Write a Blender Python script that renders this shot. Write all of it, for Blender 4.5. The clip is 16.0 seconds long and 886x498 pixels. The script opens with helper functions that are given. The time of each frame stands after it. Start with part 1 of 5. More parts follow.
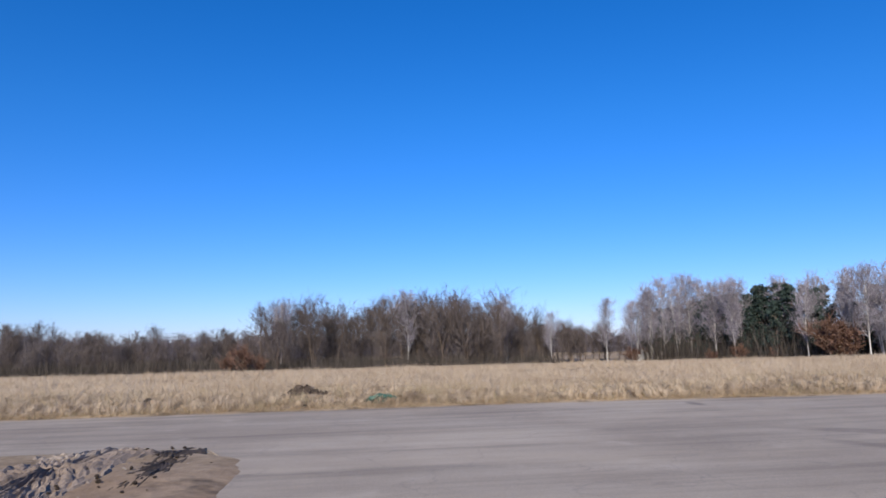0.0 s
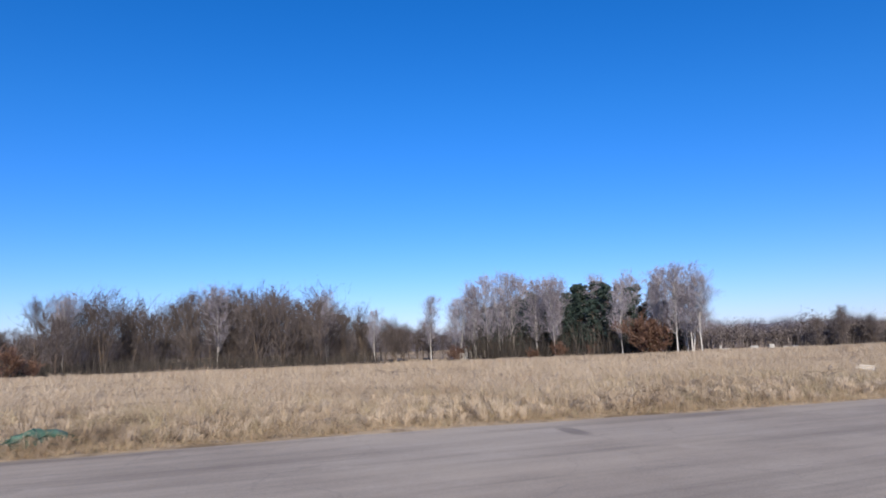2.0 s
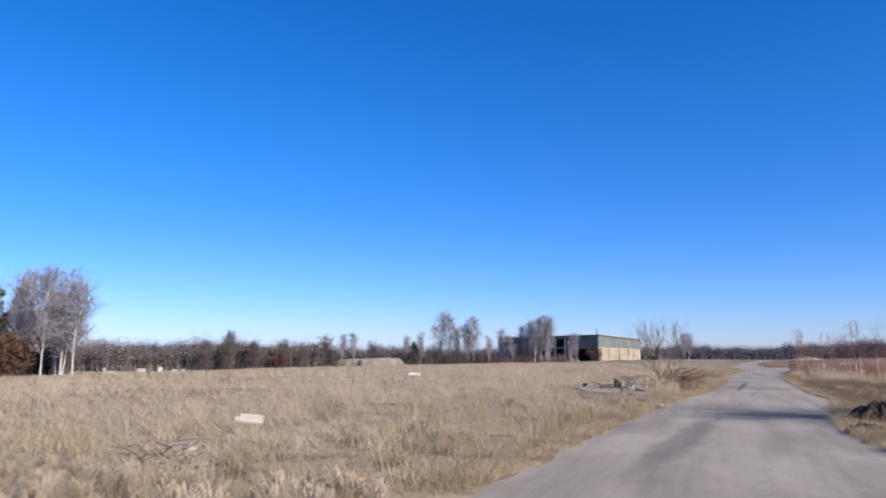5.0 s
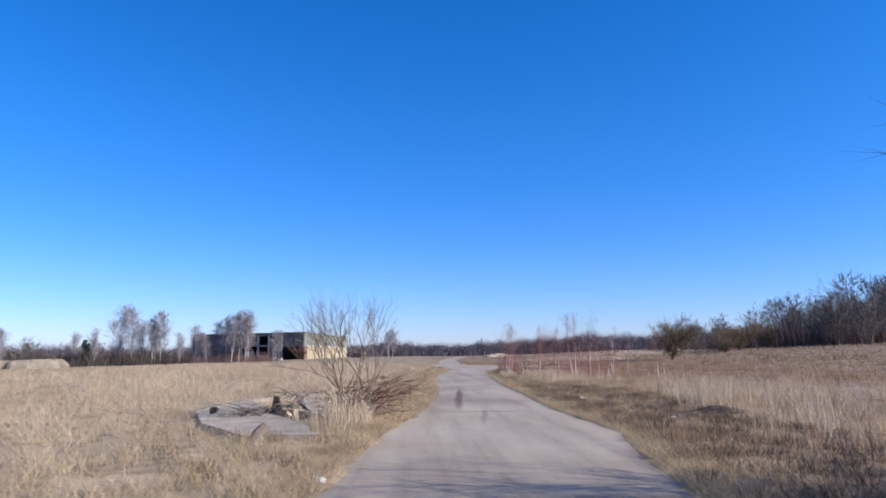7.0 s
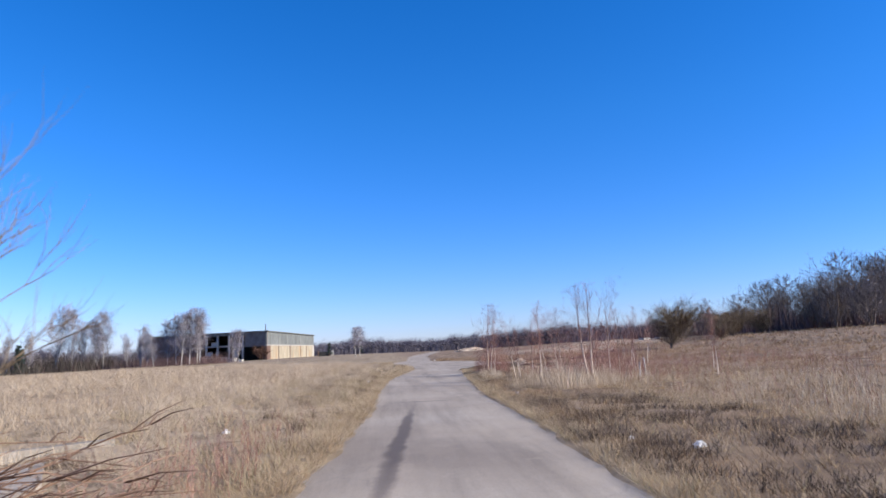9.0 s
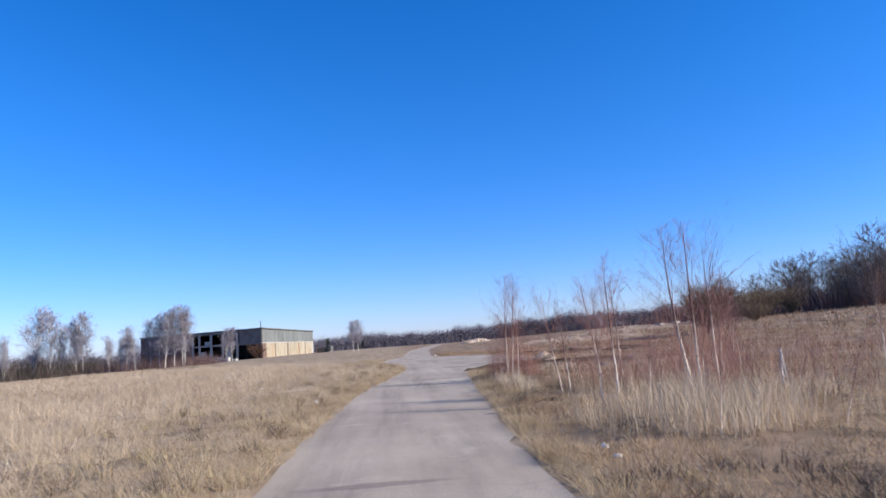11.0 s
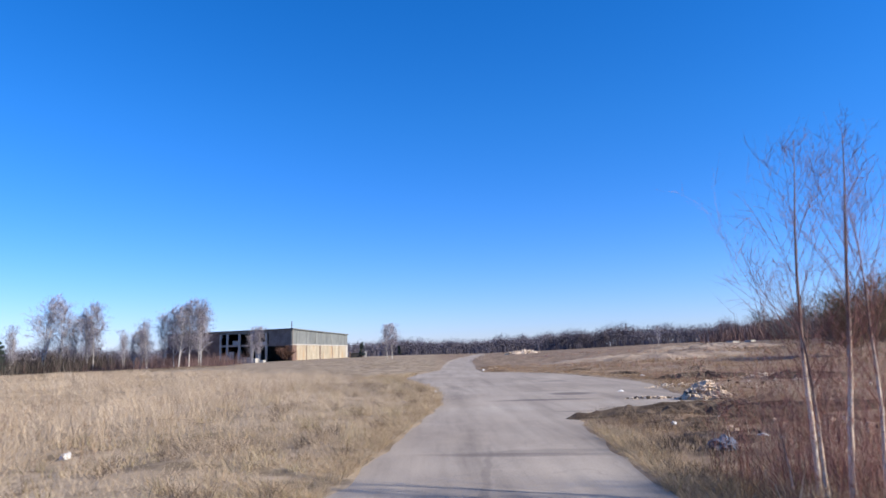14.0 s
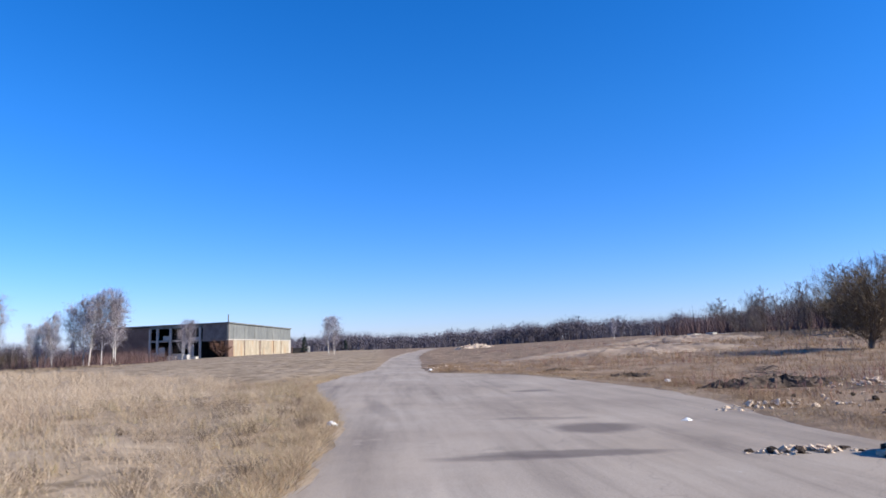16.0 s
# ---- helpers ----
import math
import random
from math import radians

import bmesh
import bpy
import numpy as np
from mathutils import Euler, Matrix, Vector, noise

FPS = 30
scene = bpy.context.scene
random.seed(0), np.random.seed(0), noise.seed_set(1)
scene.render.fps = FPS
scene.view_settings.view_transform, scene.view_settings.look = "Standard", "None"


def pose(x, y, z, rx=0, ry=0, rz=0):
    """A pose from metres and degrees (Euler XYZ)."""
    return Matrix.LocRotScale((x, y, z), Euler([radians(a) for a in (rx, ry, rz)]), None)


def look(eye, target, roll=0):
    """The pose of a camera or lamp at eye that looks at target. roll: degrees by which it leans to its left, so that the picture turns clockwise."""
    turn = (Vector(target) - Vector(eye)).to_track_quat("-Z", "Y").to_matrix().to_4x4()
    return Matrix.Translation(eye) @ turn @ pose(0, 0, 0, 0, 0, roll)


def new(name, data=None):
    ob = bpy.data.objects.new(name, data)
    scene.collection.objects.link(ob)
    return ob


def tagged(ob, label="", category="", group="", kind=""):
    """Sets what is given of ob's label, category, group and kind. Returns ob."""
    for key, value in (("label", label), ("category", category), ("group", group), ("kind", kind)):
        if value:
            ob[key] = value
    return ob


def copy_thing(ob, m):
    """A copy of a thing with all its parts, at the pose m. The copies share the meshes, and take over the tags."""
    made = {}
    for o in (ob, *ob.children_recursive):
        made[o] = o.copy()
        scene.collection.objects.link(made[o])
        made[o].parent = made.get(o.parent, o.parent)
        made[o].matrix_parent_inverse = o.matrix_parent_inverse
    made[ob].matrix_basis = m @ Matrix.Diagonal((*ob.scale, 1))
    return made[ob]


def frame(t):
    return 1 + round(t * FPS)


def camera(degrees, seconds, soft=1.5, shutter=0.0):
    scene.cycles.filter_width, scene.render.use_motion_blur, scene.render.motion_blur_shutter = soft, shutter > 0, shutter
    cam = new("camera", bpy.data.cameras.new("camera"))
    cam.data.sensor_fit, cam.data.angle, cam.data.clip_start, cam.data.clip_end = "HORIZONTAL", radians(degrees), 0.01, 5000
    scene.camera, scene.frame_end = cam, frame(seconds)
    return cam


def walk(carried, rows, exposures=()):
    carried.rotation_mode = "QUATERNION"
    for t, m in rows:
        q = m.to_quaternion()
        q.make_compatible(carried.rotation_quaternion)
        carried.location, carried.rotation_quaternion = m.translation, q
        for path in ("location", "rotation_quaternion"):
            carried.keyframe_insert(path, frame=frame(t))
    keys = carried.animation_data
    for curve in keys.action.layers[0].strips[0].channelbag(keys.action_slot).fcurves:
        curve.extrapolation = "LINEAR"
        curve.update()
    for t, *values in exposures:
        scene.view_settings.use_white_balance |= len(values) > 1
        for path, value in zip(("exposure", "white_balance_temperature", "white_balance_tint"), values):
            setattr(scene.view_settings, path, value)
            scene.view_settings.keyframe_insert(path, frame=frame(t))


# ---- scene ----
cam = camera(65.00, 16.0, soft=1.6, shutter=0.16)
PATH = [
    (0, (11.093, -4.067, 1.374), (9.1342, -3.7763, 1.6518), -1.25),
    (0.5, (9.426, -3.672, 1.365), (7.4820, -3.2892, 1.6370), -1.69),
    (1, (7.759, -3.119, 1.310), (5.8424, -2.6162, 1.5798), -1.36),
    (1.5, (6.229, -2.473, 1.288), (4.3496, -1.8338, 1.5305), -0.57),
    (2, (4.806, -1.739, 1.284), (2.9765, -0.9748, 1.5492), -1.62),
    (2.5, (3.394, -0.886, 1.251), (1.6370, 0.0195, 1.5542), -0.84),
    (3, (1.937, 0.275, 1.229), (0.2861, 1.3635, 1.5288), -1.65),
    (3.5, (0.746, 1.483, 1.251), (-0.7240, 2.8036, 1.5603), -0.92),
    (4, (-0.375, 3.168, 1.250), (-1.6496, 4.6794, 1.5528), -0.34),
    (4.5, (-1.357, 5.126, 1.235), (-2.3651, 6.8257, 1.5445), -0.28),
    (5, (-2.010, 7.224, 1.254), (-2.7171, 9.0694, 1.5583), 0.11),
    (5.2, (-2.168, 8.033, 1.260), (-2.7619, 9.9185, 1.5647), 0.18),
    (5.55, (-2.374, 9.574, 1.267), (-2.7799, 11.5083, 1.5705), 0.13),
    (5.9, (-2.476, 11.340, 1.283), (-2.7154, 13.3022, 1.5850), 0.00),
    (6.25, (-2.490, 13.300, 1.304), (-2.5899, 15.2749, 1.6039), -0.16),
    (6.6, (-2.431, 15.424, 1.325), (-2.4240, 17.4014, 1.6228), -0.32),
    (6.95, (-2.315, 17.680, 1.341), (-2.2374, 19.6561, 1.6374), -0.45),
    (7.3, (-2.156, 20.037, 1.347), (-2.0495, 22.0121, 1.6432), -0.50),
    (7.5, (-2.060, 21.433, 1.343), (-1.9434, 23.4072, 1.6414), -0.50),
    (8, (-1.757, 24.862, 1.296), (-1.6417, 26.8411, 1.5605), -0.86),
    (8.5, (-1.470, 27.497, 1.239), (-1.3040, 29.4736, 1.4947), -1.06),
    (8.7, (-1.284, 28.377, 1.233), (-1.1160, 30.3497, 1.5164), -2.59),
    (9.4, (-0.807, 31.741, 1.283), (-0.6418, 33.7150, 1.5590), -1.44),
    (10.1, (-0.386, 35.400, 1.297), (-0.2207, 37.3752, 1.5636), -1.62),
    (10.8, (-0.045, 39.010, 1.289), (0.1267, 40.9860, 1.5455), -3.26),
    (11, (0.000, 40.000, 1.290), (0.1616, 41.9765, 1.5498), -3.89),
    (11.2, (0.042, 40.980, 1.292), (0.1570, 42.9591, 1.5566), -2.72),
    (11.5, (0.140, 42.374, 1.296), (0.1902, 44.3569, 1.5518), -3.72),
    (12, (0.019, 44.723, 1.315), (0.0206, 46.6941, 1.6535), -1.89),
    (12.5, (0.094, 46.854, 1.318), (0.0809, 48.8276, 1.6414), -0.94),
    (13, (0.129, 49.508, 1.301), (0.1084, 51.4847, 1.6046), -1.48),
    (13.5, (0.211, 52.431, 1.302), (0.2221, 54.4090, 1.5976), -1.31),
    (14, (0.300, 55.033, 1.311), (0.3417, 57.0114, 1.6013), -1.44),
    (14.5, (0.411, 57.454, 1.301), (0.4765, 59.4343, 1.5735), -1.26),
    (15, (0.637, 60.098, 1.291), (0.7369, 62.0758, 1.5711), -1.72),
    (15.5, (0.934, 62.862, 1.279), (1.0807, 64.8355, 1.5682), -2.01),
    (16, (1.251, 65.354, 1.269), (1.4326, 67.3272, 1.5404), -1.72),
]
walk(cam, [(t, look(e, a, r)) for t, e, a, r in PATH], [(0, .26), (3, .3), (5, .46), (7.3, .62), (16, .65)])

# ---- light ----
SUN_EL, SUN_AZ = radians(30), radians(110)   # azimuth clockwise from +Y
world = bpy.data.worlds.new("clear_sky")
scene.world = world
world.use_nodes = True
wt = world.node_tree
sky = wt.nodes.new("ShaderNodeTexSky")
sky.sky_type = "NISHITA"
sky.sun_disc = False
sky.sun_elevation, sky.sun_rotation = SUN_EL, SUN_AZ
sky.air_density, sky.dust_density, sky.ozone_density = 1.0, .2, 5.0
# the deep blue of a clear spring sky, cooler and hazier towards the horizon
tint = wt.nodes.new("ShaderNodeMix")
tint.data_type, tint.blend_type = "RGBA", "MULTIPLY"
way = wt.nodes.new("ShaderNodeTexCoord")
height = wt.nodes.new("ShaderNodeSeparateXYZ")
rise = wt.nodes.new("ShaderNodeMapRange")
rise.inputs["From Min"].default_value, rise.inputs["From Max"].default_value = 0.0, .32
haze = wt.nodes.new("ShaderNodeMix")
haze.data_type = "RGBA"
haze.inputs[6].default_value, haze.inputs[7].default_value = (.78, .83, 1.24, 1), (.81, .93, 1.24, 1)
wt.links.new(way.outputs["Generated"], height.inputs[0])
wt.links.new(height.outputs[2], rise.inputs["Value"])
wt.links.new(rise.outputs[0], haze.inputs[0])
wt.links.new(haze.outputs[2], tint.inputs[7])
tint.inputs[0].default_value = 1.0
vivid = wt.nodes.new("ShaderNodeHueSaturation")
vivid.inputs["Saturation"].default_value = 1.175
wt.links.new(sky.outputs[0], tint.inputs[6])
wt.links.new(tint.outputs[2], vivid.inputs["Color"])
wt.links.new(vivid.outputs[0], wt.nodes["Background"].inputs[0])
wt.nodes["Background"].inputs[1].default_value = .106
sun = new("sun", bpy.data.lights.new("sun", "SUN"))
sun.data.energy, sun.data.angle, sun.data.color = 5.0, radians(.6), (1, .93, .82)
toward = Vector((math.sin(SUN_AZ) * math.cos(SUN_EL), math.cos(SUN_AZ) * math.cos(SUN_EL), math.sin(SUN_EL)))
sun.matrix_world = look((60, 20, 40), Vector((60, 20, 40)) - toward)


def lin(xs, ys):
    return lambda v: np.interp(v, xs, ys)


def smooth(v):
    v = np.clip(v, 0, 1)
    return v * v * (3 - 2 * v)


def wob(x, y, s, k=0.0):
    """Cheap smooth noise, about -1 to 1, with waves of about s metres."""
    x, y = np.asarray(x) / s * 6.283, np.asarray(y) / s * 6.283
    return (np.sin(x * .9 + 1.3 * np.sin(y * .53 + k) + k) + np.sin(y * 1.07 + 1.1 * np.sin(x * .61 + 2 * k) + 2.1)
            + np.sin((x + y) * .57 + 3.7 * k + 1.7 * np.sin((x - y) * .31))) / 3


# the edges of the old asphalt, as x along y
left_edge = lin([-60, -8, 1, 4, 8, 12, 15, 20, 25, 30, 33, 36, 40, 45, 50, 55, 60, 65, 72, 77, 80, 85, 90, 96, 104, 115, 140, 170, 230, 300],
                [-5.6, -5.4, -5.35, -5.05, -4.65, -4.45, -4.2, -3.85, -3.4, -2.95, -2.5, -2.1, -1.8, -1.55, -1.5, -1.35, -1.05, -.5, .3, .42, .1, -.7, -1.2, -.6, .7, 1.1, 2.1, 4.3, 10, 17])
right_edge = lin([-60, -5.9, -5.2, -4.6, 8.0, 9.5, 12, 15, 18, 21, 24, 27, 30, 35, 41, 44, 48, 52, 60, 67, 68.9, 69.3, 69.8, 71, 74.7, 78.5, 82, 86, 92, 95, 97, 104, 115, 140, 170, 230, 300],
                 [.2, .6, 2.5, 34, 34, 9, 3, .9, .3, .15, .4, .8, 1.35, 1.2, 1.45, 1.55, 1.6, 1.9, 2.45, 3.05, 3.3, 5.2, 6.9, 7.2, 7.2, 8.0, 8.3, 7.9, 7.0, 5.4, 3.6, 3.6, 4.2, 5.2, 7.4, 13.2, 20])


def land(x, y):
    """The height of the ground: a flat strip by the road, falling gently to the left and rising to the right."""
    x, y = np.asarray(x, float), np.asarray(y, float)
    z = -2.45 * smooth((-x - 12) / 110) + 2.2 * smooth((x - 18) / 95)
    z = z + .5 * smooth((y - 96) / 30) * smooth((x - 9 - .03 * (y - 96)) / 14) * (1 - smooth((y - 190) / 80))
    off = np.maximum(left_edge(y) - x, x - right_edge(y))
    side = smooth(off / .9)
    bump = .035 + .05 * wob(x, y, 3.1) + .045 * wob(x, y, 1.7, 5) * (1 - smooth((off - 5) / 8)) + .10 * wob(x, y, 13, 2) * smooth(off / 5)
    lip = .075 * smooth((off + .48) / .4) - .05 + .02 * wob(x, y, .9, 3) * smooth((off + .5) / .3)
    far = np.clip(1 - np.hypot(x, y - 60) / 700, 0, 1)
    return z + bump * side * far + lip + .35 * wob(x, y, 70, 1) * smooth((off - 15) / 60) * far


def z0(x, y):
    return float(land(x, y))


# ---- materials ----
def mat(name, build):
    m = bpy.data.materials.new(name)
    m.use_nodes = True
    t = m.node_tree
    build(t, t.nodes["Principled BSDF"])
    return m


def node(t, kind, **kw):
    n = t.nodes.new(kind)
    for k, v in kw.items():
        n.inputs[k].default_value = v
    return n


def ramp(t, fac, stops):
    r = t.nodes.new("ShaderNodeValToRGB")
    t.links.new(fac, r.inputs[0])
    e = r.color_ramp.elements
    while len(e) < len(stops):
        e.new(.5)
    for el, (p, c) in zip(e, stops):
        el.position, el.color = p, (*c, 1)
    return r.outputs[0]


def coords(t, scale=(1, 1, 1)):
    c = t.nodes.new("ShaderNodeTexCoord")
    m = t.nodes.new("ShaderNodeMapping")
    m.inputs["Scale"].default_value = scale
    t.links.new(c.outputs["Object"], m.inputs[0])
    return m.outputs[0]


def noisy(t, vec, scale, detail=4, rough=.6):
    n = node(t, "ShaderNodeTexNoise", Scale=scale, Detail=detail, Roughness=rough)
    t.links.new(vec, n.inputs["Vector"])
    return n.outputs["Fac"]


def mixed(t, fac, a, b, mode="MIX"):
    m = t.nodes.new("ShaderNodeMix")
    m.data_type, m.blend_type = "RGBA", mode
    for s, v in ((m.inputs[0], fac), (m.inputs[6], a), (m.inputs[7], b)):
        if isinstance(v, (int, float)):
            s.default_value = v
        elif isinstance(v, tuple):
            s.default_value = (*v, 1)
        else:
            t.links.new(v, s)
    return m.outputs[2]


def bumped(t, p, height, strength, dist):
    b = node(t, "ShaderNodeBump", Strength=strength, Distance=dist)
    t.links.new(height, b.inputs["Height"])
    t.links.new(b.outputs[0], p.inputs["Normal"])


def two_scale(stops, big, fine, rough=.9, bump=.4, dist=.02, spec=.2, stretch=(1, 1, 1), dirt=None):
    """A surface whose colour follows a coarse noise through stops, with fine grain and relief."""
    def build(t, p):
        v = coords(t, stretch)
        a, b = noisy(t, v, big, 5), noisy(t, v, fine, 3, .7)
        c = ramp(t, a, [(q, tuple(k * .96 for k in col)) for q, col in stops])
        c = mixed(t, .55, c, ramp(t, b, [(.3, (.55, .55, .55)), (.7, (1.25, 1.25, 1.25))]), "MULTIPLY")
        if dirt:
            c = mixed(t, ramp(t, noisy(t, v, dirt[0], 3), [(dirt[1], (0, 0, 0)), (dirt[1] + .12, (1, 1, 1))]), c, dirt[2])
        t.links.new(c, p.inputs["Base Color"])
        p.inputs["Roughness"].default_value = rough
        p.inputs["Specular IOR Level"].default_value = spec
        bumped(t, p, b, bump, dist)
    return build


def by_island(stops, big=.25, patch=((.35, (.75, .72, .7)), (.65, (1.1, 1.1, 1.1))), rough=.8, thru=0.0, spec=.15, upright=0.0):
    """Blades, twigs and needles: each piece takes its own shade, and patches vary over the ground."""
    def build(t, p):
        g = t.nodes.new("ShaderNodeNewGeometry")
        c = ramp(t, g.outputs["Random Per Island"], [(q, tuple(k * .96 for k in col)) for q, col in stops])
        pos = t.nodes.new("ShaderNodeVectorMath")
        pos.operation = "MULTIPLY"
        pos.inputs[1].default_value = (1, 1, .2)
        t.links.new(g.outputs["Position"], pos.inputs[0])
        c = mixed(t, 1.0, c, ramp(t, noisy(t, pos.outputs[0], big, 4), patch), "MULTIPLY")
        c = mixed(t, 1.0, c, ramp(t, noisy(t, pos.outputs[0], big * 5, 3), [(.3, (.74, .73, .72)), (.5, (1, 1, 1)), (.7, (1.1, 1.1, 1.1))]), "MULTIPLY")
        t.links.new(c, p.inputs["Base Color"])
        p.inputs["Roughness"].default_value = rough
        p.inputs["Specular IOR Level"].default_value = spec
        if upright:
            # a matted sward is lit as a whole: blade normals lean towards the sky
            lean = t.nodes.new("ShaderNodeVectorMath")
            lean.operation = "MULTIPLY_ADD"
            lean.inputs[1].default_value = (1 - upright,) * 3
            lean.inputs[2].default_value = (0, 0, upright)
            t.links.new(g.outputs["Normal"], lean.inputs[0])
            unit = t.nodes.new("ShaderNodeVectorMath")
            unit.operation = "NORMALIZE"
            t.links.new(lean.outputs[0], unit.inputs[0])
            t.links.new(unit.outputs[0], p.inputs["Normal"])
        if thru:
            tr = t.nodes.new("ShaderNodeBsdfTranslucent")
            t.links.new(c, tr.inputs[0])
            mx = t.nodes.new("ShaderNodeMixShader")
            mx.inputs[0].default_value = thru
            t.links.new(p.outputs[0], mx.inputs[1])
            t.links.new(tr.outputs[0], mx.inputs[2])
            t.links.new(mx.outputs[0], t.nodes["Material Output"].inputs[0])
    return build


M = {}
M["grass"] = mat("dry_grass", by_island([(0, (.42, .313, .21)), (.3, (.495, .382, .267)), (.7, (.555, .438, .315)), (1, (.62, .502, .37))], .22, ((.3, (.6, .55, .5)), (.45, (.93, .92, .9)), (.7, (1.1, 1.1, 1.1))), thru=.3, upright=.35))
M["reed"] = mat("pale_reed", by_island([(0, (.40, .29, .185)), (.4, (.56, .435, .305)), (1, (.71, .585, .43))], .5, thru=.3, upright=.35))
M["turf"] = mat("brown_turf", by_island([(0, (.14, .08, .045)), (.35, (.28, .175, .10)), (.8, (.43, .29, .175)), (1, (.50, .37, .22))], .3, thru=.3, upright=.35))
M["verge"] = mat("verge_grass", by_island([(0, (.34, .24, .145)), (.4, (.47, .35, .225)), (.82, (.58, .45, .30)), (.92, (.45, .375, .22)), (1, (.36, .315, .17))], .6, thru=.3, upright=.35))
M["tussock"] = mat("tussock_grass", by_island([(0, (.27, .20, .11)), (.35, (.40, .31, .185)), (.8, (.53, .425, .28)), (.92, (.46, .39, .24)), (1, (.4, .36, .21))], .5, thru=.3, upright=.25))


def earth(t, p):
    """Straw-strewn earth on the meadow side, darker churned soil on the waste ground."""
    v = coords(t)
    a, f = noisy(t, v, .3, 5), noisy(t, v, 5, 4, .7)
    meadow_c = ramp(t, a, [(.3, (.25, .185, .12)), (.5, (.33, .25, .165)), (.7, (.4, .31, .215))])
    meadow_c = mixed(t, ramp(t, noisy(t, v, 1.1, 4, .7), [(.46, (0, 0, 0)), (.6, (.8, .8, .8))]), meadow_c, (.14, .1, .06))
    waste_c = ramp(t, noisy(t, v, .45, 6, .65), [(.32, (.13, .088, .058)), (.5, (.235, .163, .108)), (.68, (.34, .25, .17))])
    waste_c = mixed(t, ramp(t, noisy(t, v, .7, 4, .7), [(.54, (0, 0, 0)), (.64, (.8, .8, .8))]), waste_c, (.075, .054, .04))
    sep = t.nodes.new("ShaderNodeSeparateXYZ")
    t.links.new(v, sep.inputs[0])
    m = node(t, "ShaderNodeMapRange")
    m.inputs["From Min"].default_value, m.inputs["From Max"].default_value = .3, 3.2
    t.links.new(sep.outputs[0], m.inputs["Value"])
    c = mixed(t, m.outputs[0], meadow_c, waste_c)
    c = mixed(t, .5, c, ramp(t, f, [(.3, (.6, .6, .6)), (.7, (1.25, 1.25, 1.25))]), "MULTIPLY")
    t.links.new(c, p.inputs["Base Color"])
    p.inputs["Roughness"].default_value = .95
    p.inputs["Specular IOR Level"].default_value = .15
    bumped(t, p, f, .7, .04)


M["far_grass"] = mat("far_dry_grass", by_island([(0, (.40, .30, .205)), (.5, (.44, .335, .235)), (1, (.48, .37, .265))], .08, ((.3, (.72, .69, .66)), (.5, (1, 1, 1)), (.7, (1.06, 1.06, 1.06))), upright=.88))
M["soil"] = mat("ground_soil", earth)
M["bank"] = mat("brown_bank", two_scale([(.3, (.17, .125, .095)), (.5, (.26, .2, .155)), (.7, (.36, .29, .225))], .5, 6, bump=.8, dist=.05))
M["bunker"] = mat("bunker_bank", two_scale([(.3, (.16, .132, .104)), (.5, (.225, .188, .15)), (.7, (.29, .25, .2))], .6, 6, bump=.8, dist=.05))
M["shrub_twig"] = mat("shrub_twigs", by_island([(0, (.10, .07, .045)), (.5, (.19, .14, .09)), (1, (.30, .23, .15))], .4))
M["dirt"] = mat("dark_dirt", two_scale([(.3, (.035, .026, .02)), (.6, (.085, .06, .043)), (.8, (.15, .11, .08))], 2.2, 22, bump=.9, dist=.03))
M["spoil"] = mat("brown_spoil", two_scale([(.3, (.04, .028, .021)), (.5, (.09, .064, .047)), (.7, (.17, .128, .095))], 3.0, 14, bump=.9, dist=.04))
M["stone"] = mat("pale_rubble", two_scale([(.3, (.46, .32, .22)), (.55, (.68, .54, .40)), (.8, (.8, .69, .55))], 3, 26, bump=.6, dist=.01))
M["concrete"] = mat("old_concrete", two_scale([(.3, (.27, .225, .18)), (.6, (.38, .325, .27)), (.8, (.48, .425, .36))], 1.3, 18, bump=.7, dist=.015, dirt=(1.7, .55, (.2, .155, .115))))
M["kerb"] = mat("pale_kerb", two_scale([(.3, (.2, .17, .14)), (.6, (.31, .27, .225)), (.8, (.41, .365, .31))], 1.6, 18, bump=.7, dist=.015, dirt=(2.2, .55, (.18, .14, .1))))
M["bark"] = mat("birch_bark", two_scale([(.36, (.10, .085, .075)), (.44, (.52, .475, .42)), (.7, (.74, .695, .63))], 3.0, 24, rough=.7, bump=.3, stretch=(1, 1, 4)))
def young(t, p):
    """Young birch bark: pale and peeling below, thin and brown towards the top."""
    v = coords(t, (1, 1, 2))
    pale = ramp(t, noisy(t, v, 5, 4), [(.36, (.32, .18, .12)), (.44, (.76, .58, .43)), (.64, (.88, .77, .62))])
    sep = t.nodes.new("ShaderNodeSeparateXYZ")
    t.links.new(coords(t), sep.inputs[0])
    m = node(t, "ShaderNodeMapRange")
    m.inputs["From Min"].default_value, m.inputs["From Max"].default_value = .8, 1.5
    t.links.new(sep.outputs[2], m.inputs["Value"])
    t.links.new(mixed(t, m.outputs[0], pale, (.16, .085, .065)), p.inputs["Base Color"])
    p.inputs["Roughness"].default_value = .65


